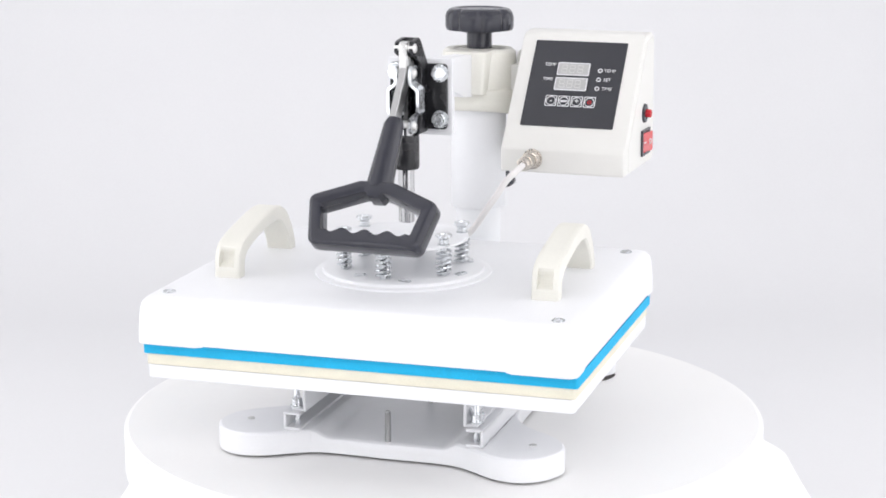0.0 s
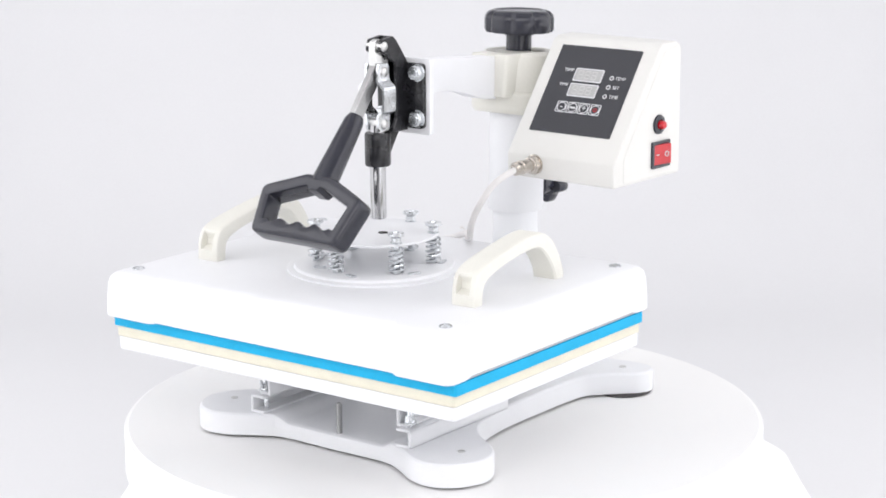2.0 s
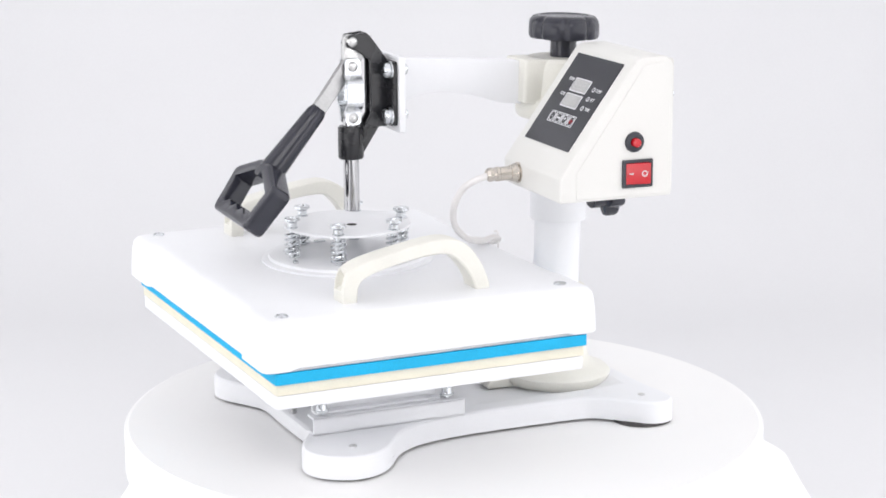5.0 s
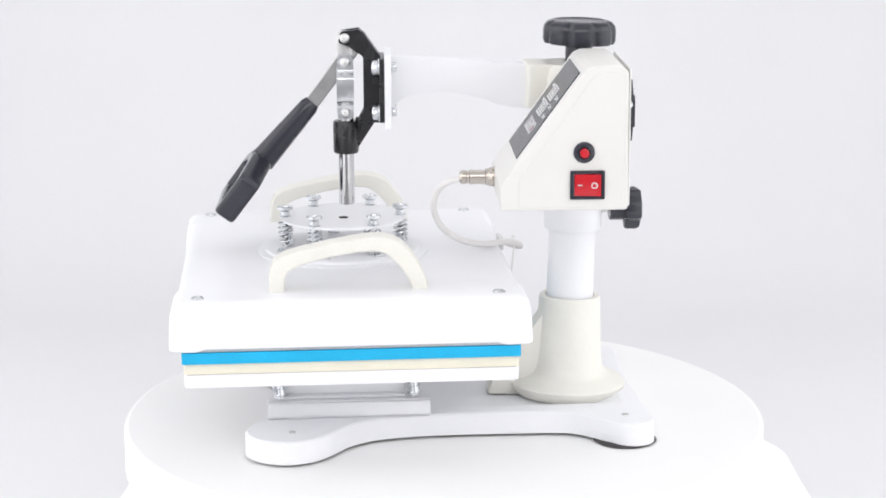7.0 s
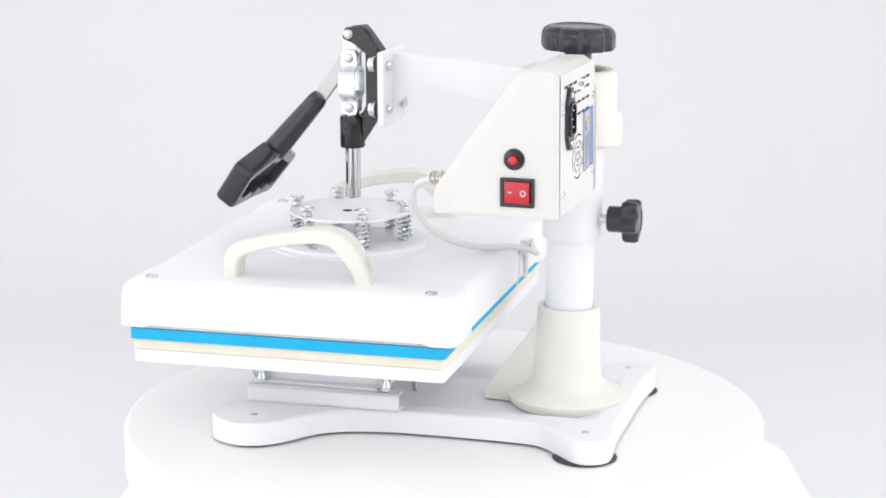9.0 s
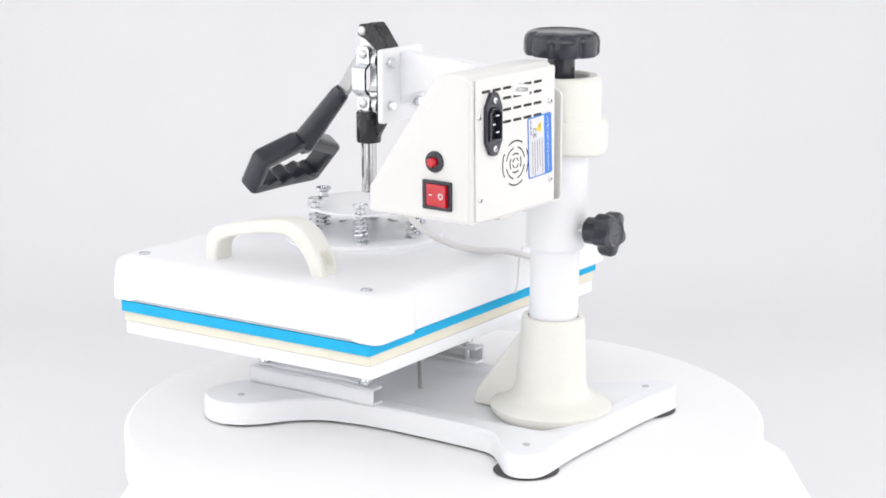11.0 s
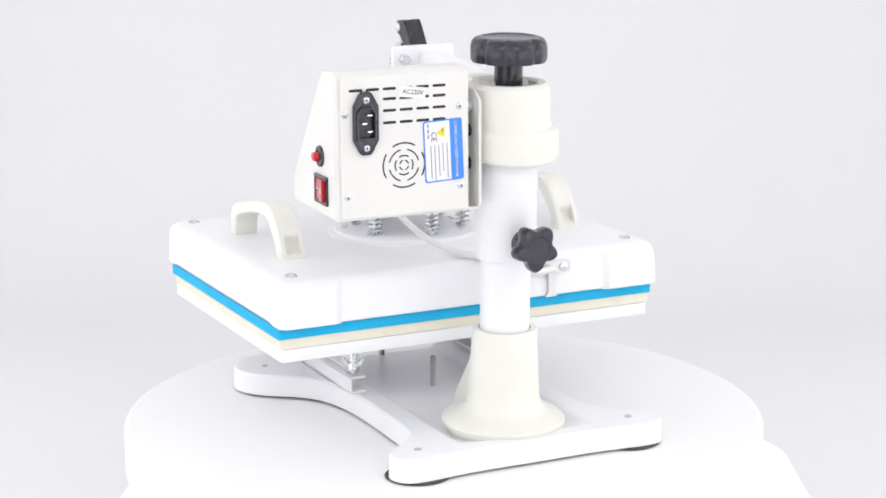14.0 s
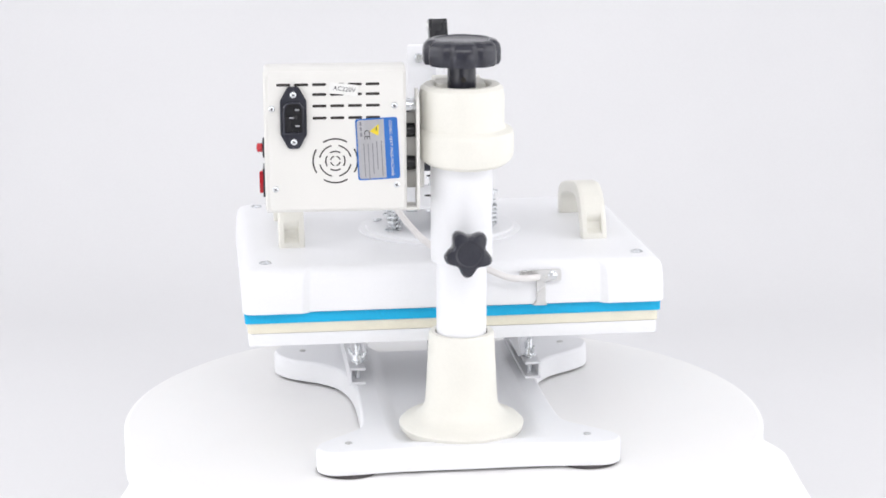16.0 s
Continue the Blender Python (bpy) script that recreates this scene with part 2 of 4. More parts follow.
# ---- the studio ----
def studio():
    # floor and back wall are one paper sweep
    bm = bmesh.new()
    prof = [(-3.6, -0.25), (-1.0, -0.25), (0.6, -0.25), (1.25, -0.25)]
    prof += [(1.25 + 0.55 * math.sin(a), 0.30 - 0.55 * math.cos(a)) for a in (radians(9 * k) for k in range(1, 11))]
    prof += [(1.8, 1.2), (1.8, 2.6)]
    prev = None
    for y, z in prof:
        row = [bm.verts.new((x * 1000, y * 1000, z * 1000)) for x in (-2.6, -1.3, 0, 1.3, 2.6)]
        if prev:
            for i in range(4):
                bm.faces.new((prev[i], prev[i + 1], row[i + 1], row[i]))
        prev = row
    ob = link("backdrop", bm, SWEEP)
    tagged(ob, "seamless white paper sweep of floor and wall", "backdrop", kind="structure")
    sol = ob.modifiers.new("thickness", "SOLIDIFY")
    sol.thickness, sol.offset = 0.01, 0
    # unseen walls and ceiling, added to close the set and bounce light
    for name, b in (("wall_west", box(-2700, -2600, -3700, 1900, -300, 2700, 0)), ("wall_east", box(2600, 2700, -3700, 1900, -300, 2700, 0)),
                    ("wall_south", box(-2700, 2700, -3800, -3600, -300, 2700, 0)), ("ceiling", box(-2700, 2700, -3800, 1900, 2600, 2700, 0))):
        tagged(link(name, b, ROOM), "plain white unseen light-bouncing studio " + name.split("_")[0], name.split("_")[0], kind="structure")


studio()


def draped_plinth():
    """A white cloth over the plinth that carries the turntable."""
    bm = bmesh.new()
    rows, n = [], 120
    for k, (r, z) in enumerate(((0.10, -0.043), (0.255, -0.043), (0.285, -0.050), (0.300, -0.075), (0.325, -0.115), (0.360, -0.165), (0.395, -0.215), (0.43, -0.245))):
        row = []
        for i in range(n):
            a = 2 * math.pi * i / n
            fold = (0.010 * math.sin(9 * a + 1.0) + 0.006 * math.sin(17 * a)) * max(0, k - 2) / 5
            shoulder = 0.055 * math.exp(-((a - 0.30) / 0.22) ** 2) * min(max(k - 1, 0) / 2, 1)
            row.append(bm.verts.new(((r + fold + shoulder) * math.cos(a) * 1000, (r + fold + shoulder) * math.sin(a) * 1000, z * 1000)))
        rows.append(row)
    bm.faces.new(rows[0])
    for p, q in zip(rows, rows[1:]):
        for i in range(n):
            bm.faces.new((p[i], p[(i + 1) % n], q[(i + 1) % n], q[i]))
    ob = link("draped_plinth", bm, CLOTH, (0, 0, -0.25))
    ob.location = (0, 0, -0.25)
    tagged(ob, "white cotton cloth draped over the plinth under the turntable", "cloth")


draped_plinth()


def turntable_disc():
    t = thing("turntable", (0, 0, -42), "round white laminate turntable with a tall rim", "turntable")
    part("top", lathe([(0, 0), (294, 0), (296, -1.5), (296, -12), (0, -12)], segs=128), TABLE, t)
    part("rim", lathe([(296, -1.2), (297.4, -1.6), (298, -2.6), (298, -40), (296, -42), (0, -42), (0, -12), (296, -12)], segs=128), TABLE, t)
    return t


turntable = turntable_disc()


# ---- the heat press ----
press = thing("heat_press", (0, 0, 0), "white swing-away heat press with cream column and control box", "heat press")
MID = -4.0


def base():
    half = [(0, -156), (58, -156), (82, -166), (104, -179), (126, -183), (146, -173), (158, -150), (154, -128), (140, -111), (115, -93), (99, -72), (91, -45), (87, -10),
            (87, 50), (89, 98), (95, 116), (112, 134), (128, 150), (132, 164), (125, 177), (108, 181), (60, 177), (0, 177)]
    pts = [(MID + x, y) for x, y in half] + [(MID - x, y) for x, y in half[-2:0:-1]]
    line = [(p.x, p.y) for p in smooth_line([(x, y, 0) for x, y in pts], 4, True)]
    gap, rear = 68, 160                                  # half width and rear end of the embossed channel

    def cut(points, axis, limit, sign):
        """The part of an outline on one side of a line."""
        out = []
        for p, q in zip(points, points[1:] + points[:1]):
            dp, dq = sign * (p[axis] - limit), sign * (q[axis] - limit)
            if dp >= 0:
                out.append(p)
            if dp * dq < 0:
                f = dp / (dp - dq)
                out.append((p[0] + f * (q[0] - p[0]), p[1] + f * (q[1] - p[1])))
        return out
    near = cut(line, 1, rear, -1)
    shell = None
    for outline in (cut(line, 1, rear, 1), cut(near, 0, MID - gap, -1), cut(near, 0, MID + gap, 1)):
        piece = prism(outline, 9.0, 23)
        seam = [e for e in piece.edges if all(abs(v.co.y - rear) < 0.01 for v in e.verts) or all(abs(abs(v.co.x - MID) - gap) < 0.01 for v in e.verts)]
        bevel(piece, 4.5, 3, [e for e in piece.edges if min(v.co.z for v in e.verts) > 22.9 and e not in seam])
        shell = join(shell, piece)
    inside = [(MID + (x - MID) * 0.972, y * 0.975) for x, y in line]
    prism(line, 2.6, 9.0, bm=shell, holes=[inside])
    pan = bmesh.new()                                    # shallow channel with sloping sides
    lip = sorted((p for p in line if p[1] < -140 and abs(p[0] - MID) < 100), key=lambda p: p[0])
    rows = []
    for k in range(49):
        x = MID - gap + 2 * gap * k / 48
        y = float(np.interp(x, [p[0] for p in lip], [p[1] for p in lip])) + 0.2
        f = min((gap - abs(x - MID)) / 16, 1)
        sink = 6.5 * f * f * (3 - 2 * f)
        top = 23 - sink
        rows.append([pan.verts.new((x, *p)) for p in ((y, 8.8), (y, top - 4), (y + 0.8, top - 1.6), (y + 3, top - 0.3), (y + 5, top), (-100, top), (0, top), (80, top), (136, top), (148, top + sink / 2), (rear, 23))])
    for p, q in zip(rows, rows[1:]):
        for i in range(len(p) - 1):
            pan.faces.new((p[i], q[i], q[i + 1], p[i + 1]))
    join(shell, pan)
    plate = part("base_plate", shell, WHITE, press, "white powder-coated pressed steel base with four lobes")
    foot = None
    for x, y in ((-135, -142), (126, -142), (-108, 156), (100, 156)):
        if foot is None:
            x0, y0 = x, y
            foot = part("rubber_foot", lathe([(0, 0), (22.5, 0), (23.5, 0.7), (22.5, 1.7), (17, 3.2), (9, 5.5), (0, 6.0)], Matrix.Translation((x, y, 0)), 40), RUBBER, plate, "dark grey rubber suction foot")
            rivet = part("foot_screw", lathe([(0, 22), (3.4, 22.5), (3.4, 23.6), (2.2, 24.3), (0, 24.4)], Matrix.Translation((x, y, 0)), 14), STEEL, plate, "small grey steel screw head")
        else:
            if y < 0:
                repeat(foot, (x - x0, y - y0, 0), plate)
            else:
                part("rubber_foot", lathe([(0, 0), (27, 0), (28.5, 0.7), (27.4, 1.7), (20, 3.2), (9, 5.5), (0, 6.0)], Matrix.Translation((x, y, 0)), 40), RUBBER, plate, "dark grey rubber suction foot")
            repeat(rivet, (x - x0, y - y0, 0), plate)
    # two channels that guide the lower platen
    for side in (1, -1):
        xc = MID + side * 88
        web = sorted((xc + side * 1, xc + side * 3.5))
        low = sorted((xc - side * 12, xc + side * 3.5))
        b = box(web[0], web[1], -163, -18, 22.5, 39, 0.6, 1)
        box(low[0], low[1], -163, -18, 22.6, 25.2, 0.6, 1, b)
        box(low[0], low[1], -163, -18, 36.6, 39.1, 0.6, 1, b)
        rail = part("guide_rail", b, WHITE, press, "white steel C-channel rail on the base")
        # bracket between rail and platen
        inner = sorted((xc - side * 13, xc - side * 15.6))
        flange = sorted((xc - side * 13, xc - side * 3))
        b = box(inner[0], inner[1], -158, -40, 39, 82.5, 0.6, 1)
        box(flange[0], flange[1], -158, -40, 79.8, 82.6, 0.6, 1, b)
        box(flange[0], flange[1], -158, -40, 39.2, 41.6, 0.6, 1, b)
        part("slide_bracket", b, WHITE, press)
        for y in (-152, -32):
            m = Matrix.Translation((xc - side * 5.5, y, 0))
            w = part("clamp_bolt", lathe([(0, 24), (2.6, 24), (2.6, 58), (2.0, 59), (0, 59)], m, 12), ZINC, press, "zinc-plated bolt with wing nut")
            b = lathe([(0, 41.5), (6.2, 41.5), (6.2, 43), (5, 43.2), (4.4, 49), (0, 49)], m, 16)
            for k in (-1, 1):
                wing = prism(rounded([(3.5, 43.5), (8, 46), (11, 52), (9.5, 54.5), (6.0, 50.5), (3.5, 48)], 1.2, 3), -1.1, 1.1, None, 0.5, 1)
                turned_about(wing, Matrix.Rotation(radians(90), 4, "X"))
                turned_about(wing, m @ Matrix.Rotation(radians(35 + 90 * k + 20 * side), 4, "Z"))
                join(b, wing)
            part("wing_nut", b, ZINC, w)
    for y, z in ((-149, 44), (-29, 46)):
        prof = [(0, 15), (2.9, 15)] + [(2.9 if k % 2 else 2.5, 15.5 + k * 0.75) for k in range(int((z - 16) / 0.75))] + [(2.0, z), (0, z)]
        part("stud", lathe(prof, Matrix.Translation((-3, y, 0)), 12), LEVER, press, "threaded bare steel stud")


base()

# the column leans back a little
LEAN = Matrix.Translation((-2.5, 116, 0)) @ Matrix.Rotation(radians(-1.5), 4, "X")


def column():
    sleeve = lathe([(0, 16), (30, 16), (49, 16.5), (54.2, 22.6), (55, 27), (52, 30), (42, 33), (35, 38), (32, 46), (31, 60), (28.5, 108), (27.5, 110), (23, 110), (23, 100), (0, 100)], LEAN, 48)
    # forward gusset
    g = prism(rounded([(-18, 106), (-72, 30), (-76, 16), (0, 16), (0, 106)], [6, 6, 3, 0, 0], 4), -13, 13, None, 4.0, 3)
    turned_about(g, LEAN @ Matrix(((0, 0, 1, 0), (1, 0, 0, 0), (0, 1, 0, 0), (0, 0, 0, 1))))
    join(sleeve, g)
    part("column_foot", sleeve, CREAM, press, "cream plastic column foot with a forward gusset")
    part("post", lathe([(0, 90), (21.8, 90), (21.8, 185), (0, 185)], LEAN, 48), WHITE, press, "white painted steel post")
    part("outer_tube", lathe([(0, 174), (22.2, 174), (26.0, 174.3), (26.6, 175.4), (26.6, 276), (0, 276)], LEAN, 48), WHITE, press, "white painted steel swing tube")
    b = lathe([(0, 259), (38.5, 259), (41.2, 262), (41.8, 266), (41.6, 284), (40.4, 288), (37.0, 291), (36.4, 294), (36.4, 318), (35.2, 325), (32, 328), (26, 328), (24, 326.5), (23, 316), (0, 316)], LEAN, 56)
    socket = prism(rect(21, 24, 4), 279, 328, LEAN @ Matrix.Translation((0, -25, 0)), 2.0, 2)
    join(b, socket)
    for v in b.verts:                                    # the collar hangs lower behind
        w = LEAN.inverted() @ v.co
        if w.z < 292:
            w.x -= 3.0 * min((292 - w.z) / 3, 1)
            w.z += 13 * (0.5 - w.y / 82) * min((292 - w.z) / 20, 1)
            v.co = LEAN @ w
    coll = part("collar", b, CREAM, press, "cream moulded collar that holds the swing arm")
    # height knob on top
    part("knob_shaft", lathe([(0, 310), (12.2, 310), (12.2, 344), (0, 344)], LEAN, 28), BLACK, press)
    # no bore is cut; a dark disc paints its shade
    part("shaft_hole_shade", lathe([(0, 0), (2.2, 0), (2.2, 1.0), (0, 1.0)], LEAN @ Matrix.Translation((0, 11.6, 333)) @ FACE_BACK, 12), SLOTSHADE, press)

    def lobes(a, r):
        return 1.0 if r < 24 else 1.0 - 0.085 * max(0.0, -math.cos(8 * a + 0.5)) ** 3
    knob = lathe([(0, 342.5), (14, 342.5), (15, 346), (28, 345), (31.8, 345.6), (33.2, 348.5), (33.2, 358), (32.2, 362), (29.5, 365), (26.2, 366.3), (23.8, 366.4), (22.6, 365.6), (21, 365.2), (0, 365.2)],
                 LEAN, 128, wave=lobes)
    part("pressure_knob", knob, BLACK, press, "black fluted plastic pressure knob")
    # locking knob behind
    c = Matrix.Translation((-1.5, 117.5, 192.5)) @ FACE_BACK
    part("lock_screw", lathe([(0, 20), (4.6, 20), (4.6, 44), (0, 44)], c, 16), STEEL, press)

    def star(a, r):
        return 1.0 if r < 13 else 1.0 + 0.17 * math.cos(5 * (a - radians(86)))
    k = lathe([(0, 37), (11, 37), (12, 38), (12, 50), (16.5, 51), (17.6, 53), (17.8, 62), (16.4, 65), (12.5, 66.2), (10.5, 66), (9.8, 65.4), (0, 65.2)], c, 90, wave=star)
    part("lock_knob", k, BLACK, press, "black five-lobed star knob")


column()

HEAD = Matrix.Translation((0, 120, 0)) @ Matrix.Rotation(radians(-2.0), 4, "Z") @ Matrix.Translation((0, -120, 0))
CLAMP = HEAD @ Matrix.Translation((7.3, 0, 0))
SIDE = Matrix(((0, 0, 1, 0), (1, 0, 0, 0), (0, 1, 0, 0), (0, 0, 0, 1)))   # outline (y, z), thickness along x


def side_plate(points, x0, x1, r=0.5, segs=2, bm=None, m=HEAD, holes=()):
    return prism(points, x0, x1, m @ SIDE, r, segs, bm, holes)


def swing_arm():
    top = [(-47, 336), (9, 332.5), (78, 327)]
    low = smooth_line([(78, 287, 0), (55, 290, 0), (34, 297, 0), (5, 303, 0), (-18, 302.5, 0), (-36, 297, 0), (-47, 287, 0)], 5)
    b = side_plate(top + [(p.x, p.y) for p in low], -19, -1, 2.0, 2, m=CLAMP)
    part("swing_arm", b, WHITE, press, "white painted steel swing arm")
    part("arm_flange", turned_about(prism(rect(30.5, 34, 3, cx=-5, cy=306), 0, 6, None, 1.0, 2), CLAMP @ Matrix.Translation((0, -46.5, 0)) @ FACE_FRONT), WHITE, press, "white end plate of the arm")
    for x, z in ((15, 288), (15, 328), (-25, 288), (-25, 328)):
        part("flange_nut", hexhead(5, 0, 5, CLAMP @ Matrix.Translation((x, -46.6, z)) @ FACE_BACK), ZINC, press)


swing_arm()


def toggle_clamp():
    cx = -5.0
    plate = part("clamp_plate", prism(rect(26.5, 29, 4, cx=cx, cy=307), 0, 4.5, CLAMP @ Matrix.Translation((0, -52.6, 0)) @ FACE_FRONT, 1.0, 2), BLACKPAINT, press, "black enamelled clamp plate")
    bolt = None
    for x in (15.5, -25.5):
        for z in (287, 328):
            m = CLAMP @ Matrix.Translation((x, -57, z)) @ FACE_FRONT
            b = lathe([(0, 0), (8, 0), (8, 1.2), (0, 1.2)], m, 20)
            hexhead(7.2, 1.2, 6.5, m, b)
            lathe([(0, 6.4), (4.5, 6.5), (4.0, 7.0), (0, 7.0)], m, 16, b)
            part("hex_bolt", b, ZINC, plate, "zinc-plated hex bolt")
    # two cheeks carry the pivots and the guide sleeve
    cheek = rounded([(-94, 349), (-91, 359), (-75, 361), (-70, 356), (-56, 337), (-56, 276), (-78, 276), (-71.5, 288), (-71.5, 336), (-84, 345)], [3, 3, 2, 3, 3, 1, 2, 4, 4, 3], 4)
    for x in (cx - 8.6, cx + 4.6):
        part("cheek", side_plate(cheek, x, x + 4.0, 0.7, 1, m=CLAMP), BLACKPAINT, plate)
    web = rounded([(-56, 280), (-56, 275), (-62, 275), (-79, 249), (-79, 280)], [1, 1, 2, 1, 1], 3)
    part("sleeve_web", side_plate(web, cx - 3.0, cx + 3.0, 0.7, 1, m=CLAMP), BLACKPAINT, plate)
    part("cheek_bridge", side_plate(rounded([(-75, 361), (-70, 357), (-57, 338), (-58, 335), (-72, 354), (-77, 358)], 0.6, 2), cx - 6, cx + 6, 0.4, 1, m=CLAMP), BLACKPAINT, plate)
    axis = CLAMP @ Matrix.Translation((cx, -88, 0))
    part("guide_sleeve", lathe([(0, 247.5), (10.8, 247.5), (11.6, 249), (11.6, 275.5), (10.6, 277), (7.3, 277), (7.3, 270), (0, 270)], axis, 36), BLACKPAINT, plate, "black enamelled guide sleeve")
    part("plunger", lathe([(0, 200), (6.4, 200), (7.0, 200.8), (7.0, 284), (0, 284)], axis, 32), CHROME, press, "polished steel plunger rod")
    # bent straps from the middle pivot to the plunger
    for s in (-1, 1):
        line = [(6.5, 338), (6.5, 326), (7.5, 322), (12.5, 318), (13.5, 315), (13.5, 300), (12.5, 297), (7.5, 293), (6.5, 289), (6.5, 279)]
        b = bmesh.new()
        pts = smooth_line([(x, z, 0) for x, z in line], 3)
        rows = []
        for i, p in enumerate(pts):
            d = (pts[min(i + 1, len(pts) - 1)] - pts[max(i - 1, 0)]).normalized()
            n = Vector((-d.y, d.x, 0))
            w = 7.6 if 2 < i < len(pts) - 3 else (7.2 if 0 < i < len(pts) - 1 else 5.5)
            row = []
            for off, y in ((-1.3, -w), (1.3, -w), (1.3, w), (-1.3, w)):
                q = p + n * off
                row.append(b.verts.new((cx + s * q.x, -88 + y, q.y)))
            rows.append(row)
        for p, q in zip(rows, rows[1:]):
            for k in range(4):
                b.faces.new((p[k], p[(k + 1) % 4], q[(k + 1) % 4], q[k]))
        b.faces.new(rows[0])
        b.faces.new(rows[-1])
        bevel(b, 0.5, 1, angle=50)
        turned_about(b, CLAMP)
        part("strap", b, ZINC, plate, "bent zinc-plated strap")
    # upper links and pivots
    link_shape = rounded([(-94, 359), (-83, 359), (-81, 345), (-81, 322), (-94, 322), (-95, 345)], 5, 4)
    part("upper_link", side_plate(link_shape, cx - 3.8, cx + 3.8, 1.0, 2, m=CLAMP), STEEL, plate, "folded steel link of the clamp")
    for y, z, hw in ((-88, 353, 9.8), (-88, 331, 9.6), (-88, 285, 9.6)):
        b = bmesh.new()
        for s in (-1, 1):
            m = CLAMP @ Matrix.Translation((cx, y, z)) @ (FACE_RIGHT if s > 0 else Matrix.Rotation(radians(-90), 4, "Y"))
            lathe([(0, 0), (4.8, 0), (4.8, hw - 2.0), (4.2, hw - 0.6), (2.6, hw + 0.4), (0, hw + 0.7)], m, 20, b)
        part("pivot_rivet", b, STEEL, plate, "domed steel rivet")
    # lever and grip
    bar = frame_of((cx + 0.5, -88, 334), (0, -0.60, -0.80), (0, 0.80, -0.60))
    b = prism(rounded([(-12, -7), (40, -6.5), (52, -6.5), (52, 6.5), (40, 6.5), (-12, 7)], 3, 3), -3.2, 3.2, CLAMP @ bar, 0.7, 1)
    part("lever", b, LEVER, press, "bare steel lever of the toggle clamp")
    g0, g1 = Vector((cx + 1.5, -118, 294.5)), Vector((cx + 4.0, -165, 241))
    pts = [CLAMP @ g0.lerp(g1, k / 14) for k in range(15)]
    grip = sweep(pts, lambda t: 8.6 + 3.2 * t - (1.6 if t < 0.02 else 0), 24)
    h_grip = part("handle_grip", grip, BLACK, press, "black moulded plastic pull handle")
    # the D-shaped handle
    d = frame_of((cx + 4.5, -161, 248), (1, 0, 0), (0, -0.60, -0.80)) @ Matrix.Diagonal((1.07, 1, 1, 1))
    outer = rounded([(-14, 2), (14, 2), (54, 19), (46, 62.5), (-46, 62.5), (-54, 19)], [8, 8, 7, 7, 7, 7], 5)
    inner = [(-11, 14.5), (-7, 13.5), (-4.5, 17), (4.5, 17), (7, 13.5), (11, 14.5), (42, 27), (37, 50.5)]
    inner += [(36 - 72 * k / 48, 49.2 - 2.1 * math.cos(2 * math.pi * (36 - 72 * k / 48) / 18.5)) for k in range(49)]
    inner += [(-37, 50.5), (-42, 27)]

    def reach(loop, c, a):
        """How far the loop lies from c in the direction a."""
        ux, uy, best = math.cos(a), math.sin(a), 0.0
        for (x0, y0), (x1, y1) in zip(loop, loop[1:] + loop[:1]):
            ex, ey = x1 - x0, y1 - y0
            det = ux * -ey + uy * ex
            if abs(det) > 1e-9:
                t = ((x0 - c[0]) * -ey + (y0 - c[1]) * ex) / det
                w = (ux * (y0 - c[1]) - uy * (x0 - c[0])) / det
                if t > 0 and -1e-6 <= w <= 1 + 1e-6:
                    best = max(best, t)
        return best
    centre, n, rows, b = (0.0, 34.0), 220, [], bmesh.new()
    for k in range(n):
        a = 2 * math.pi * k / n
        ro, ri = reach(outer, centre, a), reach(inner, centre, a)
        h = 10.0
        ring = [(ro, -h + 4.2), (ro, h - 4.2), (ro - 0.5, h - 2.3), (ro - 1.6, h - 0.9), (ro - 3.4, h - 0.1), (ro - 4.6, h), (ri + 1.8, h), (ri + 0.5, h - 0.5), (ri, h - 1.8),
                (ri, -h + 1.8), (ri + 0.5, -h + 0.5), (ri + 1.8, -h), (ro - 4.6, -h), (ro - 3.4, -h + 0.1), (ro - 1.6, -h + 0.9), (ro - 0.5, -h + 2.3)]
        rows.append([b.verts.new((centre[0] + r * math.cos(a), centre[1] + r * math.sin(a), z)) for r, z in ring])
    for k in range(n):
        p, q = rows[k], rows[(k + 1) % n]
        for m in range(len(p)):
            b.faces.new((p[m], p[(m + 1) % len(p)], q[(m + 1) % len(p)], q[m]))
    turned_about(b, CLAMP @ d)
    part("loop", b, BLACK, h_grip, "black D-shaped loop with finger grooves")


toggle_clamp()


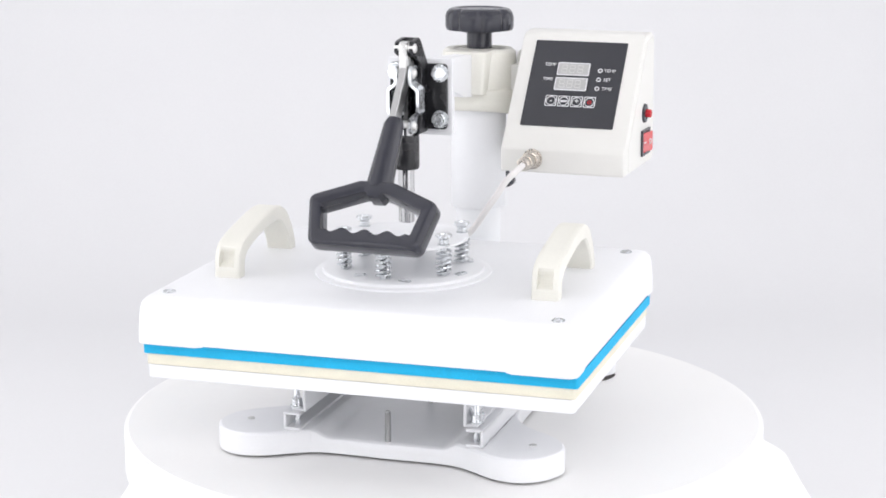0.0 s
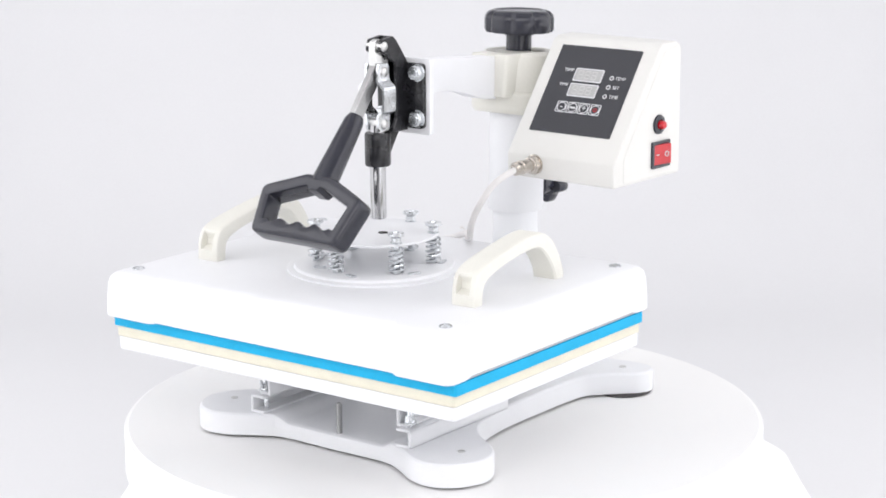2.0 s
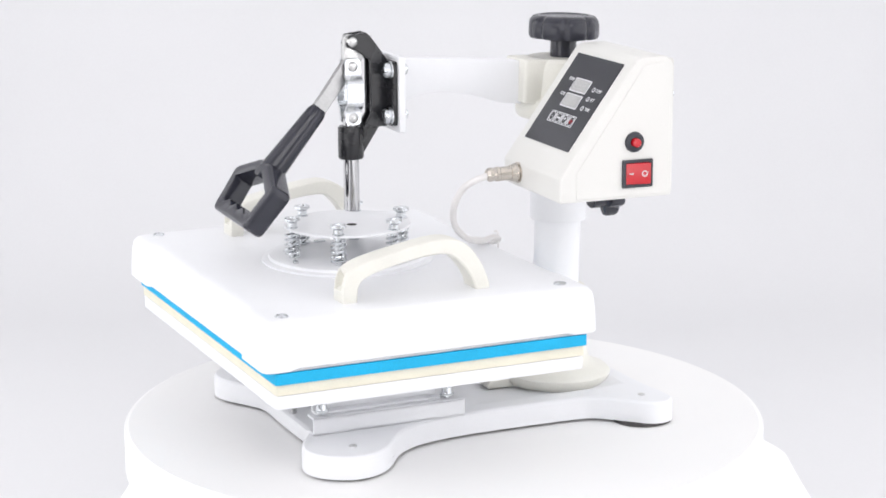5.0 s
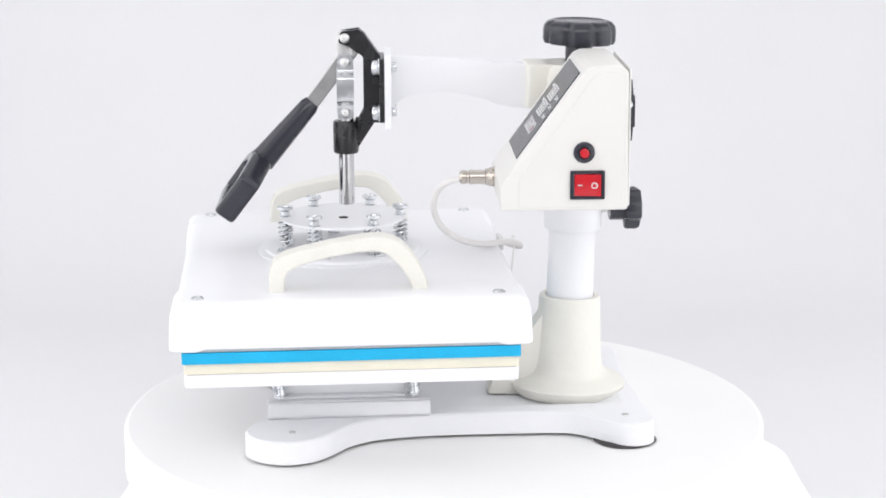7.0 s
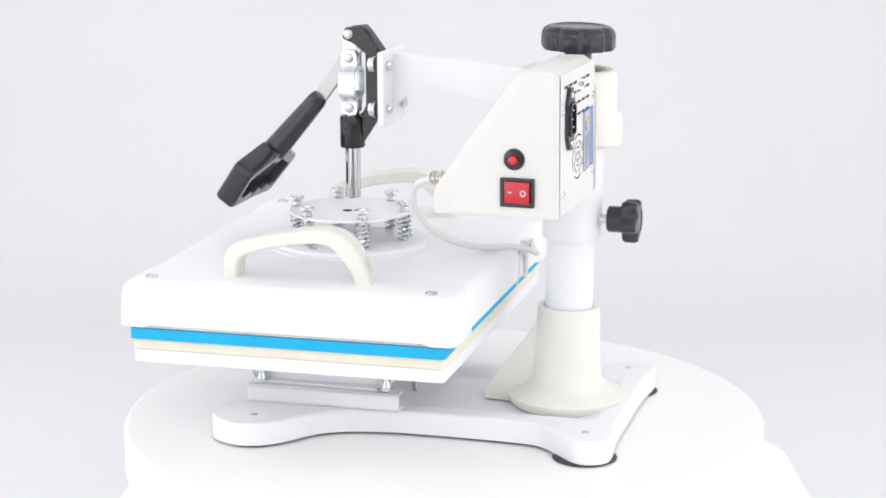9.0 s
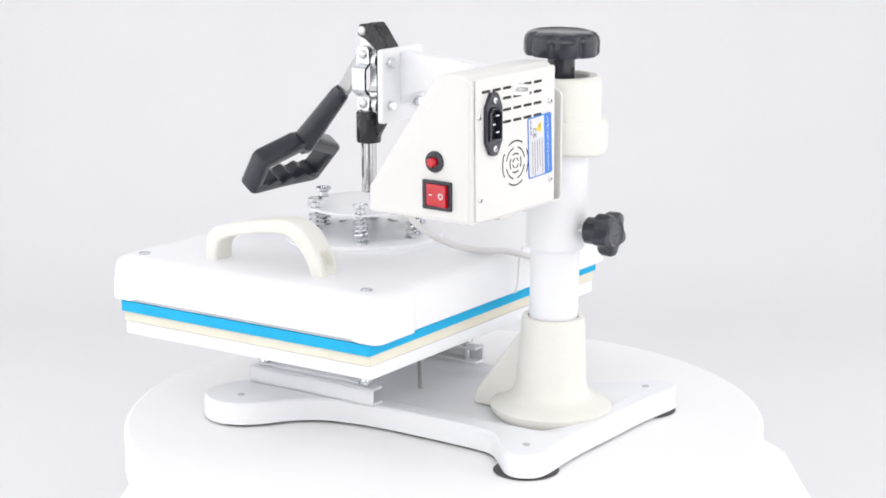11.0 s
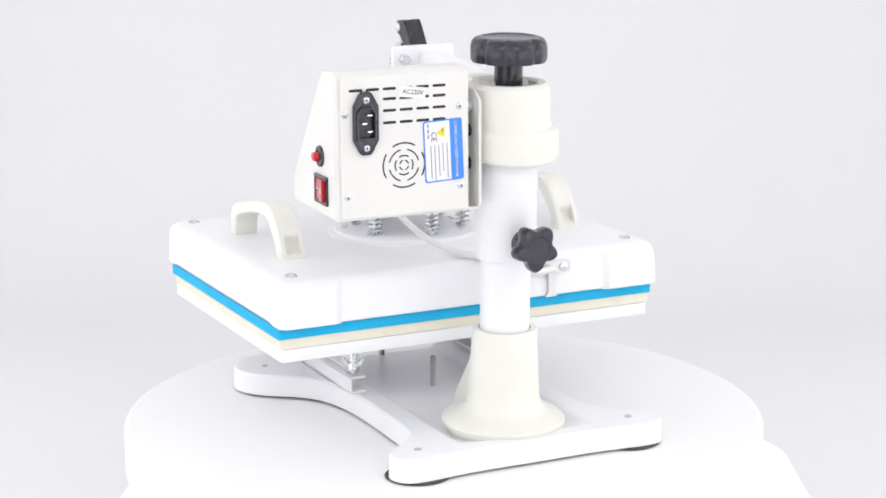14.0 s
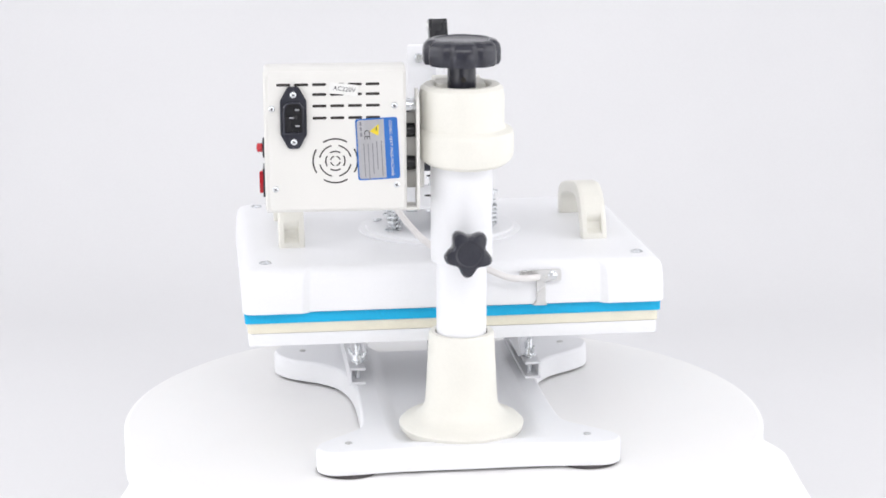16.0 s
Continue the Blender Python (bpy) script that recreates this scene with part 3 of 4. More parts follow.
# ---- control box ----
def control_box():
    prof = rounded([(43, 224.5), (43, 246), (114, 343.5), (120, 346.5), (142, 347), (150, 342), (150.5, 224.5)], [3, 6, 8, 6, 6, 6, 3], 5)
    b = side_plate(prof, 46, 164.0, 3.0, 3)
    cb = part("control_box", b, BOXCREAM, press, "off-white metal control box with sloping panel")
    # side cover inside a front lip, and rear plate
    cov = rounded([(58, 227), (58, 250), (112, 326), (122, 340), (142, 343), (147, 338), (147, 227)], [2, 5, 8, 8, 4, 4, 2], 4)
    part("side_cover", side_plate(cov, 163.2, 164.7, 0.5, 1), BOXCREAM, cb)
    part("rear_plate", prism(rect(56.8, 58.5, 3, cx=-104.5, cy=285.5), 150.6, 152.2, HEAD @ Matrix(((-1, 0, 0, 0), (0, 0, 1, 0), (0, 1, 0, 0), (0, 0, 0, 1))), 0.6, 1), BOXCREAM, cb)
    part("bottom_catch", turned_about(box(90, 110, 104, 126, 221.2, 224.8, 0.8, 1), HEAD), STEEL, cb)
    # mounting bracket towards the column
    lip = box(35.2, 47, 127, 150, 224.6, 227.2, 0.8, 1)
    bk = prism(rounded([(126, 226), (152, 226), (152, 318), (140, 326), (126, 326)], 5, 3), 35.0, 37.6, HEAD @ SIDE, 0.6, 1)
    turned_about(lip, HEAD)
    join(bk, lip)
    part("mounting_bracket", bk, BOXCREAM, press, "off-white sheet steel bracket beside the collar")
    for y, z in ((131, 262), (131, 290), (136, 312)):
        part("bracket_bolt", lathe([(0, -8), (5.5, -8), (6.2, -3), (6.2, 4), (0, 4)], HEAD @ Matrix.Translation((44, y, z)) @ FACE_RIGHT, 16), BLACKPAINT if z < 300 else ZINC, press)
    part("box_spacer", box(30, 48, 114, 128, 240, 314, 1, 1), BOXCREAM, press)

    # sloping panel: u to the right, v down, both 0..1 over 89 mm
    top, low = Vector((0, 111.3, 338.5)), Vector((0, 58.3, 265.5))
    down = (low - top).normalized()
    width, height = 89.0, (low - top).length
    pm = HEAD @ frame_of((60, top.y, top.z), (1, 0, 0), down)
    # outward side of the slope is -z of this frame
    lift = Matrix.Translation((0, 0, -1.0))
    pmf = pm @ lift

    def sheet(u0, v0, u1, v1, t0, t1, r=1.0, bm=None, rr=0.1):
        return prism(rounded([(u0 * width, v0 * height), (u1 * width, v0 * height), (u1 * width, v1 * height), (u0 * width, v1 * height)], r, 3), -t1, -t0, pmf, rr, 1, bm)
    pan = part("panel_overlay", sheet(0, 0, 1, 1, -1.6, 0.6, 1.0), PANEL, cb, "dark grey printed control panel overlay")
    read = pmf @ Matrix.Rotation(radians(180), 4, "X")       # letters upright when seen from outside

    def words(s, u, v, size):
        return lettering(s, size, read @ Matrix.Translation((u * width, -v * height, 0.72)), 0.3)
    for v0, v1 in ((0.255, 0.405), (0.43, 0.58)):
        ring = prism(rounded([(0.29 * width, v0 * height), (0.64 * width, v0 * height), (0.64 * width, v1 * height), (0.29 * width, v1 * height)], 1.2, 3), -1.1, -0.5, pmf, 0.1, 1)
        part("display_frame", ring, PRINT, cb, "white frame round a display")
        part("display", sheet(0.302, v0 + 0.013, 0.628, v1 - 0.013, 0.9, 1.35, 0.6), DISPLAY, cb, "blank grey digital display")
        seg = bmesh.new()
        for k in range(3):
            u = 0.345 + 0.085 * k
            vm = (v0 + v1) / 2
            for a, c in ((vm - 0.045, vm - 0.038), (vm - 0.004, vm + 0.004), (vm + 0.038, vm + 0.045)):
                sheet(u, a, u + 0.05, c, 1.3, 1.5, 0.1, seg, 0.0)
            for uu in (u - 0.006, u + 0.05):
                sheet(uu, vm - 0.04, uu + 0.006, vm - 0.006, 1.3, 1.5, 0.1, seg, 0.0)
                sheet(uu, vm + 0.006, uu + 0.006, vm + 0.04, 1.3, 1.5, 0.1, seg, 0.0)
        part("display_digits", seg, SEGMENT, cb)
    for s, u, v in (("TEMP", 0.205, 0.285), ("TIME", 0.205, 0.455), ("TEMP", 0.86, 0.335), ("SET", 0.845, 0.44), ("TIME", 0.86, 0.545)):
        part("lettering", words(s, u, v, 4.6), PRINT, cb, "white printed word " + s)
    for v in (0.335, 0.44, 0.545):
        c = pmf @ Matrix.Translation((0.755 * width, v * height, 0)) @ Matrix.Rotation(radians(180), 4, "X")
        part("indicator_ring", prism(circle(2.3, 18), 0.5, 0.95, c, 0, holes=[circle(1.3, 18)]), PRINT, cb)
        part("indicator_lamp", lathe([(0, 0.5), (1.25, 0.5), (1.1, 1.1), (0, 1.3)], c, 14), PANEL, cb)
    for k, (glyph, mat) in enumerate((("-", PRINT), ("", PRINT), ("+", PRINT), ("o", REDPL))):
        u = 0.285 + 0.139 * k
        c = read @ Matrix.Translation((u * width, -0.705 * height, 0))
        part("button_frame", prism(rect(5.6, 5.6, 1.4), 0.5, 0.9, c, 0, holes=[rect(4.9, 4.9, 1.1)]), PRINT, cb)
        part("button_ring", prism(circle(4.7, 28), 0.5, 0.95, c, 0, holes=[circle(4.0, 28)]), PRINT, cb)
        if glyph:
            part("button_mark", lettering(glyph, 8.5, c @ Matrix.Translation((0, 0.4, 0.8)), 0.3), mat, cb)
        else:
            part("button_mark", prism(rect(3.0, 0.9, 0.1), 0.6, 0.95, c), PRINT, cb)

    # side: reset button and power switch
    sf = HEAD @ Matrix.Translation((164.0, 0, 0)) @ Matrix(((0, 0, 1, 0), (1, 0, 0, 0), (0, 1, 0, 0), (0, 0, 0, 1)))
    c = sf @ Matrix.Translation((113, 274.0, 0))
    bt = part("reset_button", lathe([(0, -1), (8.8, -1), (9.2, 0.6), (8.6, 2.4), (5.6, 3.2), (5.2, 3.2), (5.0, 2.0), (0, 2.0)], c, 36), BLACK, cb, "black round bezel with red push button")
    part("button_cap", lathe([(0, 1), (3.9, 1), (3.9, 6.6), (3.3, 7.6), (0, 8.0)], c, 24), REDPL, cb, "red push button cap")
    c = sf @ Matrix.Translation((116, 246.5, 0))
    part("switch_bezel", prism(rect(14.6, 12.2, 1.2), -1, 2.6, c, 0.7, 2, holes=[rect(11.3, 9.4, 0.8)]), BLACK, cb, "black bezel of the power switch")
    rk = prism([(-11, 0.2), (-11, 2.2), (-2, 3.3), (11, 5.7), (11, 0.2)], -9.2, 9.2, c @ Matrix(((1, 0, 0, 0), (0, 0, 1, 0), (0, 1, 0, 0), (0, 0, 0, 1))), 0.6, 2)
    part("rocker", rk, REDPL, cb, "glossy red rocker switch")
    slope = math.atan2(2.4, 13.0)
    face = c @ Matrix.Translation((5.6, 0, 4.78)) @ Matrix.Rotation(-slope, 4, "Y")
    part("switch_mark", prism(circle(2.7, 20), -0.2, 0.25, face, 0, holes=[circle(1.8, 20)]), PRINT, cb)
    part("switch_mark", prism(rect(1.9, 0.45, 0.1), -0.2, 0.3, c @ Matrix.Translation((-6.3, 0, 2.85)) @ Matrix.Rotation(-math.atan2(1.1, 9), 4, "Y")), PRINT, cb)

    # rear: painted shade of slots and fan grille, mains socket, stickers; u to the viewer's right, from the outside
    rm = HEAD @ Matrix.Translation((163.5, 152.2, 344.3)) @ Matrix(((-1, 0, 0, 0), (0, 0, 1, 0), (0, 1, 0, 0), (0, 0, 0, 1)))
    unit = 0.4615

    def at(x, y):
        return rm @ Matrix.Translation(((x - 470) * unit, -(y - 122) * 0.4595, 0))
    # plate stays uncut; dark strips and arcs stand for the shaded openings
    slot = None
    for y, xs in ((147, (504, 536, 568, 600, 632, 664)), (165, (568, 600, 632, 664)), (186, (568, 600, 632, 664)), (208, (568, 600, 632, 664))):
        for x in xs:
            part("vent_slot_shade", prism(rect(5.8, 1.15, 1.1, 4), -0.5, 0.14, at(x, y)), SLOTSHADE, cb)
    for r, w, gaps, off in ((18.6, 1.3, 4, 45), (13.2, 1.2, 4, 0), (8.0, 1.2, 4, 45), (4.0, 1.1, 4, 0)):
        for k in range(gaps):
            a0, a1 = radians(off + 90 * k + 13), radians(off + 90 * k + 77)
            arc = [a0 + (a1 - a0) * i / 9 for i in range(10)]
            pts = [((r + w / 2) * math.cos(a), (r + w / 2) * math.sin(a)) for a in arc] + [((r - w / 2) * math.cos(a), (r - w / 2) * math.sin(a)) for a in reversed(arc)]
            part("fan_slot_shade", prism(pts, -0.5, 0.14, at(595, 287)), SLOTSHADE, cb)
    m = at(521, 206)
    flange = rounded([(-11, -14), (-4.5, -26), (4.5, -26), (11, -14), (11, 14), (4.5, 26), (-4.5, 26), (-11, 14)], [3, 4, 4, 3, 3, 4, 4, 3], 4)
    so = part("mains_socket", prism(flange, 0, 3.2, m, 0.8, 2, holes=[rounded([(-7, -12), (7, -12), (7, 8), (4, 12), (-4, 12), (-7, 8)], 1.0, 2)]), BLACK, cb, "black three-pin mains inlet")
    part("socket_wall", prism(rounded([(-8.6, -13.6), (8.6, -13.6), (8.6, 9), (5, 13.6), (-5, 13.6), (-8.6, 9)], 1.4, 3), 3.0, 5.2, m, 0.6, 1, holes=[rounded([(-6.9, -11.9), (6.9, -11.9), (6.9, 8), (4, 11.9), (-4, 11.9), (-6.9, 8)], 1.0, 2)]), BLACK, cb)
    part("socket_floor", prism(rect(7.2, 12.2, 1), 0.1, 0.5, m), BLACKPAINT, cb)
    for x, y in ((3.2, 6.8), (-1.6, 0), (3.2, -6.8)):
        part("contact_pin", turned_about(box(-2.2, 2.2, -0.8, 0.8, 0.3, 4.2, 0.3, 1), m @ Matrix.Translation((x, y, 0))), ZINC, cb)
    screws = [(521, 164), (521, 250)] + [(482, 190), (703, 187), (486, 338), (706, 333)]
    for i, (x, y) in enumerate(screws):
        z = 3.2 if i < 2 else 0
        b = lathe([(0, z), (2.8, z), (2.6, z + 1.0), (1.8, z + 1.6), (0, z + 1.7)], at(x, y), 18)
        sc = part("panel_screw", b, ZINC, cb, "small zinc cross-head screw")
        # shade of the cross recess, as dark bars on the head
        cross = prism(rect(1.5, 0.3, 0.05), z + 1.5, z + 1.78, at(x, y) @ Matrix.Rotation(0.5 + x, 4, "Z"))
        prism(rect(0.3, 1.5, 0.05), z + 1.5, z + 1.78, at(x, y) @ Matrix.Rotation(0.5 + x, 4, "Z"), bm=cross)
        part("screw_cross_shade", cross, SLOTSHADE, cb)
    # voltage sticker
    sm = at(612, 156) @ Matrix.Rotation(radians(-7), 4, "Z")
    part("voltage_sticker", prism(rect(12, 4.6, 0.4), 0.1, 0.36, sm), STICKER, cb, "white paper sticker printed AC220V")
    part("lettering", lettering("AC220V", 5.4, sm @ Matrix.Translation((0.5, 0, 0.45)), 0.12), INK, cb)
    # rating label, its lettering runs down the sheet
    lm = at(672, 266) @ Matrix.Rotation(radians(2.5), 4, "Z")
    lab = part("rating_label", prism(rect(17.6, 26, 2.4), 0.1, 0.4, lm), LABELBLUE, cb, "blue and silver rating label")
    part("label_field", prism(rounded([(-16.4, -24.8), (6.2, -24.8), (6.2, 24.8), (-16.4, 24.8)], [2, 0.2, 0.2, 2], 3), 0.3, 0.5, lm), LABELGREY, cb)
    part("lettering", lettering("COMBO HEAT PRESS MACHINE", 3.4, lm @ Matrix.Translation((11.4, 0, 0.5)) @ Matrix.Rotation(radians(-90), 4, "Z"), 0.12), PRINT, cb)
    part("warning_triangle", prism(rounded([(-5.2, -4.2), (4.2, 0), (-5.2, 4.2)], 0.5, 2), 0.45, 0.62, lm @ Matrix.Translation((0.2, 17.5, 0)) @ Matrix.Rotation(radians(60), 4, "Z")), YELLOW, cb)
    part("warning_mark", prism(rect(0.45, 1.6, 0.2), 0.6, 0.7, lm @ Matrix.Translation((-0.2, 17.2, 0))), INK, cb)
    part("lettering", lettering("CE", 7.0, lm @ Matrix.Translation((-8.5, 12.5, 0.6)) @ Matrix.Rotation(radians(-90), 4, "Z"), 0.12), INK, cb)
    for k, (x, length) in enumerate(((3.2, 30), (-0.6, 24), (-4.2, 26), (-7.9, 31), (-11.4, 28))):
        top_y = 6.5 if k < 2 else 5.0
        part("print_line", prism(rect(0.42, length / 2, 0.1), 0.45, 0.62, lm @ Matrix.Translation((x, top_y - length / 2, 0))), FAINTINK, cb)
    for k in range(3):
        part("print_block", prism(rect(0.8, 1.7, 0.1), 0.45, 0.62, lm @ Matrix.Translation((-13.2, 22 - 4.6 * k, 0)), 0), FAINTINK, cb)

    # cable gland on the front
    gm = HEAD @ Matrix.Translation((77, 43.3, 237.5)) @ FACE_FRONT
    g = part("cable_plug", hexhead(9.0, 1.3, 4.6, gm, lathe([(0, -1), (9.4, -1), (9.4, 1.2), (8.0, 1.4), (8.0, 5), (7.2, 6), (7.0, 7)], gm, 32)), NICKEL, cb, "nickel-plated round cable plug")
    part("plug_body", lathe([(0, 5), (7.4, 5), (7.4, 8), (6.2, 8.6), (6.2, 19), (6.6, 19.5), (6.6, 22), (5.6, 22.6), (5.4, 25), (6.2, 25.6), (6.2, 29), (4.2, 31), (0, 31)], gm, 32), NICKEL, cb)


control_box()


# ---- lower platen, pads and heating platen ----
SLAB = Matrix.Translation((-4, -91, 0)) @ Matrix.Rotation(radians(0.5), 4, "Z")


def lower_platen():
    part("lower_platen", prism(rect(187, 141, 5), 82.5, 94.5, SLAB, 1.6, 2), WHITE, press, "white painted steel lower platen")


lower_platen()

silicone_pad = link("silicone_pad", prism(rect(187.5, 141, 3), 94.6, 103.9, SLAB, 0.8, 2), SILICONE, (-0.004, -0.091, 0.0946))
tagged(silicone_pad, "cream silicone sponge pad on the lower platen", "pad")
ORIGIN["silicone_pad"] = Vector((-0.004, -0.091, 0.0946))
foam_pad = link("foam_pad", prism(rect(190, 142.4, 3), 104.0, 113.9, SLAB, 0.9, 2), BLUE, (-0.004, -0.091, 0.104))
tagged(foam_pad, "bright blue foam pad between the platens", "pad")
ORIGIN["foam_pad"] = Vector((-0.004, -0.091, 0.104))

platen = thing("heating_platen", (-4, -91, 114), "white heating platen with two cream handles and sprung mount", "heat platen")


def heating_platen():
    part("heating_plate", prism(rect(189.4, 141.5, 6), 114.0, 120.5, SLAB, 0.8, 1), ALU, platen, "bare cast aluminium heating plate")
    # cover with corner lobes in front and behind
    X, Y, d, s = 192, 153, 3.4, 136
    out = [(-X, -Y), (-s - 3, -Y), (-s + 3, -Y + d), (s - 3, -Y + d), (s + 3, -Y), (X, -Y), (X, -131), (X, -123), (X, 123), (X, 131), (X, Y), (s + 3, Y), (s - 3, Y - d), (-s + 3, Y - d), (-s - 3, Y), (-X, Y), (-X, 131), (-X, 123), (-X, -123), (-X, -131)]
    rr = [20, 5, 5, 5, 5, 20, 0, 0, 0, 0, 20, 5, 5, 5, 5, 20, 0, 0, 0, 0]
    low = rounded(out, rr, 8)
    b = bmesh.new()
    rows = []
    for z, inset in ((115.6, 3.0), (114.9, 1.2), (116.2, 0.2), (130, 0.6), (144, 1.6), (150, 3.0), (153.6, 6.0), (155.2, 10.0), (155.8, 16.0)):
        row = []
        for x, y in low:
            rise = 0.0 if z > 117 else 2.2 if abs(y) < 124 else 0.7 if abs(x) < 133.5 else 0.0
            row.append(b.verts.new((x * (1 - inset / X), y * (1 - inset / Y), z + rise)))
        rows.append(row)
    n = len(low)
    for p, q in zip(rows, rows[1:]):
        for i in range(n):
            b.faces.new((p[i], p[(i + 1) % n], q[(i + 1) % n], q[i]))
    b.faces.new(rows[-1])
    b.faces.new(rows[0])
    turned_about(b, SLAB)
    cover = part("cover", b, WHITE, platen, "white moulded cover with rounded corners")
    for x in (-170, 170):
        for y in (-127, 127):
            m = SLAB @ Matrix.Translation((x, y - 1.5, 0))
            part("cover_screw", lathe([(0, 155.0), (5.6, 155.2), (5.6, 156.4), (4.4, 157.4), (2.4, 157.8), (1.2, 156.9), (0, 156.9)], m, 20), ZINC, cover, "zinc cover screw")
    # cream strap handles
    for s in (1, -1):
        out_line = [(-69, 154.5), (-68, 172), (-63, 184), (-50, 191), (-22, 198), (10, 204), (30, 204.5), (46, 197), (58, 181), (65, 165), (67, 154.5)]
        in_line = [(53, 154.5), (49, 167), (40, 180), (28, 190), (10, 191), (-20, 186), (-44, 179), (-54, 171), (-56, 154.5)]
        outs = smooth_line([(*q, 0) for q in out_line], 5)
        ins = smooth_line([(*q, 0) for q in reversed(in_line)], 5)
        n, rows, hb = 60, [], bmesh.new()

        def along(line, t):
            k = t * (len(line) - 1)
            i = min(int(k), len(line) - 2)
            return line[i].lerp(line[i + 1], k - i)
        for k in range(n + 1):
            t = k / n
            p, q = along(ins, t), along(outs, t)
            width = (q - p).length
            foot = min(max((0.20 - min(t, 1 - t)) / 0.06, 0), 1)      # hollow near the feet
            closed = min(max((0.092 - min(t, 1 - t)) / 0.02, 0), 1)       # solid at the base
            depth = 0.02 + 7.0 * foot * foot * (3 - 2 * foot) * (1 - closed)
            ring = [(-10.5, 0), (10.5, 0), (12, 1.5), (12, width - 3), (11.2, width - 1), (9, width), (7, width), (6.4, width - depth), (-6.4, width - depth), (-7, width), (-9, width), (-11.2, width - 1), (-12, width - 3), (-12, 1.5)]
            d = (q - p).normalized()
            rows.append([hb.verts.new((x, (p + d * w).x, (p + d * w).y)) for x, w in ring])
        for p, q in zip(rows, rows[1:]):
            for k in range(len(p)):
                hb.faces.new((p[k], p[(k + 1) % len(p)], q[(k + 1) % len(p)], q[k]))
        hb.faces.new(rows[0])
        hb.faces.new(rows[-1])
        turned_about(hb, SLAB @ Matrix.Translation((s * 143, 0, 154.5 * 0.06)) @ Matrix.Diagonal((1, 1, 0.94, 1)))
        part("handle", hb, CREAM, platen, "cream plastic carrying handle with hollow feet")
    # sprung mount in the middle
    cm = Matrix.Translation((-7, -92, 0))
    part("mount_ring", lathe([(0, 155.5), (78, 155.5), (78, 157.2), (75, 158.0), (72, 158.2), (71, 160.4), (68, 161), (0, 161)], cm, 72), WHITE, platen, "round white mounting ring on the cover")
    part("pressure_plate", lathe([(0, 186), (57, 186), (57.6, 186.5), (57.6, 187.6), (57, 188.3), (0, 188.3)], cm, 72), WHITE, platen, "round white pressure plate")
    # small dark disc paints the shade of a hole in the plate
    part("plate_hole_shade", lathe([(0, 188.1), (4.5, 188.2), (4.5, 188.6), (0, 188.65)], Matrix.Translation((3, -91.5, 0)), 18), SLOTSHADE, platen)
    for k, a in enumerate((-90, -30, 30, 90, 150, 210)):
        x, y = -7 + 53 * math.cos(radians(a)), -92 + 53 * math.sin(radians(a))
        m = Matrix.Translation((x, y, 0))
        bolt = part("spring_bolt", lathe([(0, 160), (3, 160), (3, 186), (5.4, 188), (5.4, 188.8), (4.2, 189.4), (4.2, 193.2), (5.6, 194.6), (7.2, 195.2), (7.2, 197.2), (6.6, 197.8), (3.4, 197.8), (2.6, 196.2), (0, 196.2)], m, 20), ZINC, platen, "zinc-plated bolt with coil spring")
        turns, steps = 5.5, 96
        pts = [(x + 6.0 * math.cos(2 * math.pi * turns * i / steps + k), y + 6.0 * math.sin(2 * math.pi * turns * i / steps + k), 162 + 23 * i / steps) for i in range(steps + 1)]
        part("coil_spring", sweep(pts, 1.15, 6), ZINC, bolt, "zinc-plated coil spring")
    # small terminals on the ring
    for x, y, turn in ((-30, -140, 20), (14, -150, -15), (52, -110, 60), (45, -60, 110), (-58, -100, 80)):
        m = Matrix.Translation((x, y, 161)) @ Matrix.Rotation(radians(turn), 4, "Z")
        part("ring_clip", prism(rect(5.5, 2.6, 1.4), 0, 1.6, m, 0.4, 1), ZINC, platen)
    # sensor clip on the rear wall
    m = SLAB @ Matrix.Translation((-87, 153.4, 143)) @ FACE_BACK
    clip = prism(rounded([(-8, -5.5), (30, -5), (30, 4), (10, 5.5), (-8, 5.5)], 2.5, 3), -2.5, 0.8, m, 0.4, 1)
    part("sensor_clip", clip, STEEL, platen, "folded steel clip for the cable")
    part("clip_tongue", prism(rounded([(6, 4), (14, 4), (14, 24), (18, 28), (4, 28), (6, 24)], 1, 2), -5, -1.0, m, 0.3, 1), STEEL, platen)
    part("clip_screw", lathe([(0, 0.6), (4.4, 0.6), (4.2, 2.0), (2.6, 2.8), (0, 2.8)], m, 18), ZINC, platen)


heating_platen()

cable = thing("power_cable", (73, 4, 236), "white sleeved heater cable curving from plug to platen", "cable")


def heater_cable():
    pts = [(74, 14, 237.3), (70, 1, 233), (63, -8, 225), (55, -12, 212), (45, -10, 198), (34, -2, 183), (20, 15, 169), (3, 37, 160.5), (-15, 58, 158.5), (-34, 73, 152), (-50, 77, 146), (-65, 73, 143.6), (-79, 67.5, 143)]
    part("sleeve", sweep(smooth_line(pts, 8), 3.0, 14), CABLE, cable)
    part("sensor_wire", sweep(smooth_line([(-30, 67, 160), (-28, 69, 161), (-25, 69, 155), (-24, 68, 146), (-25, 66, 128), (-24, 64, 118)], 6), 0.8, 6), CABLE, cable)


heater_cable()


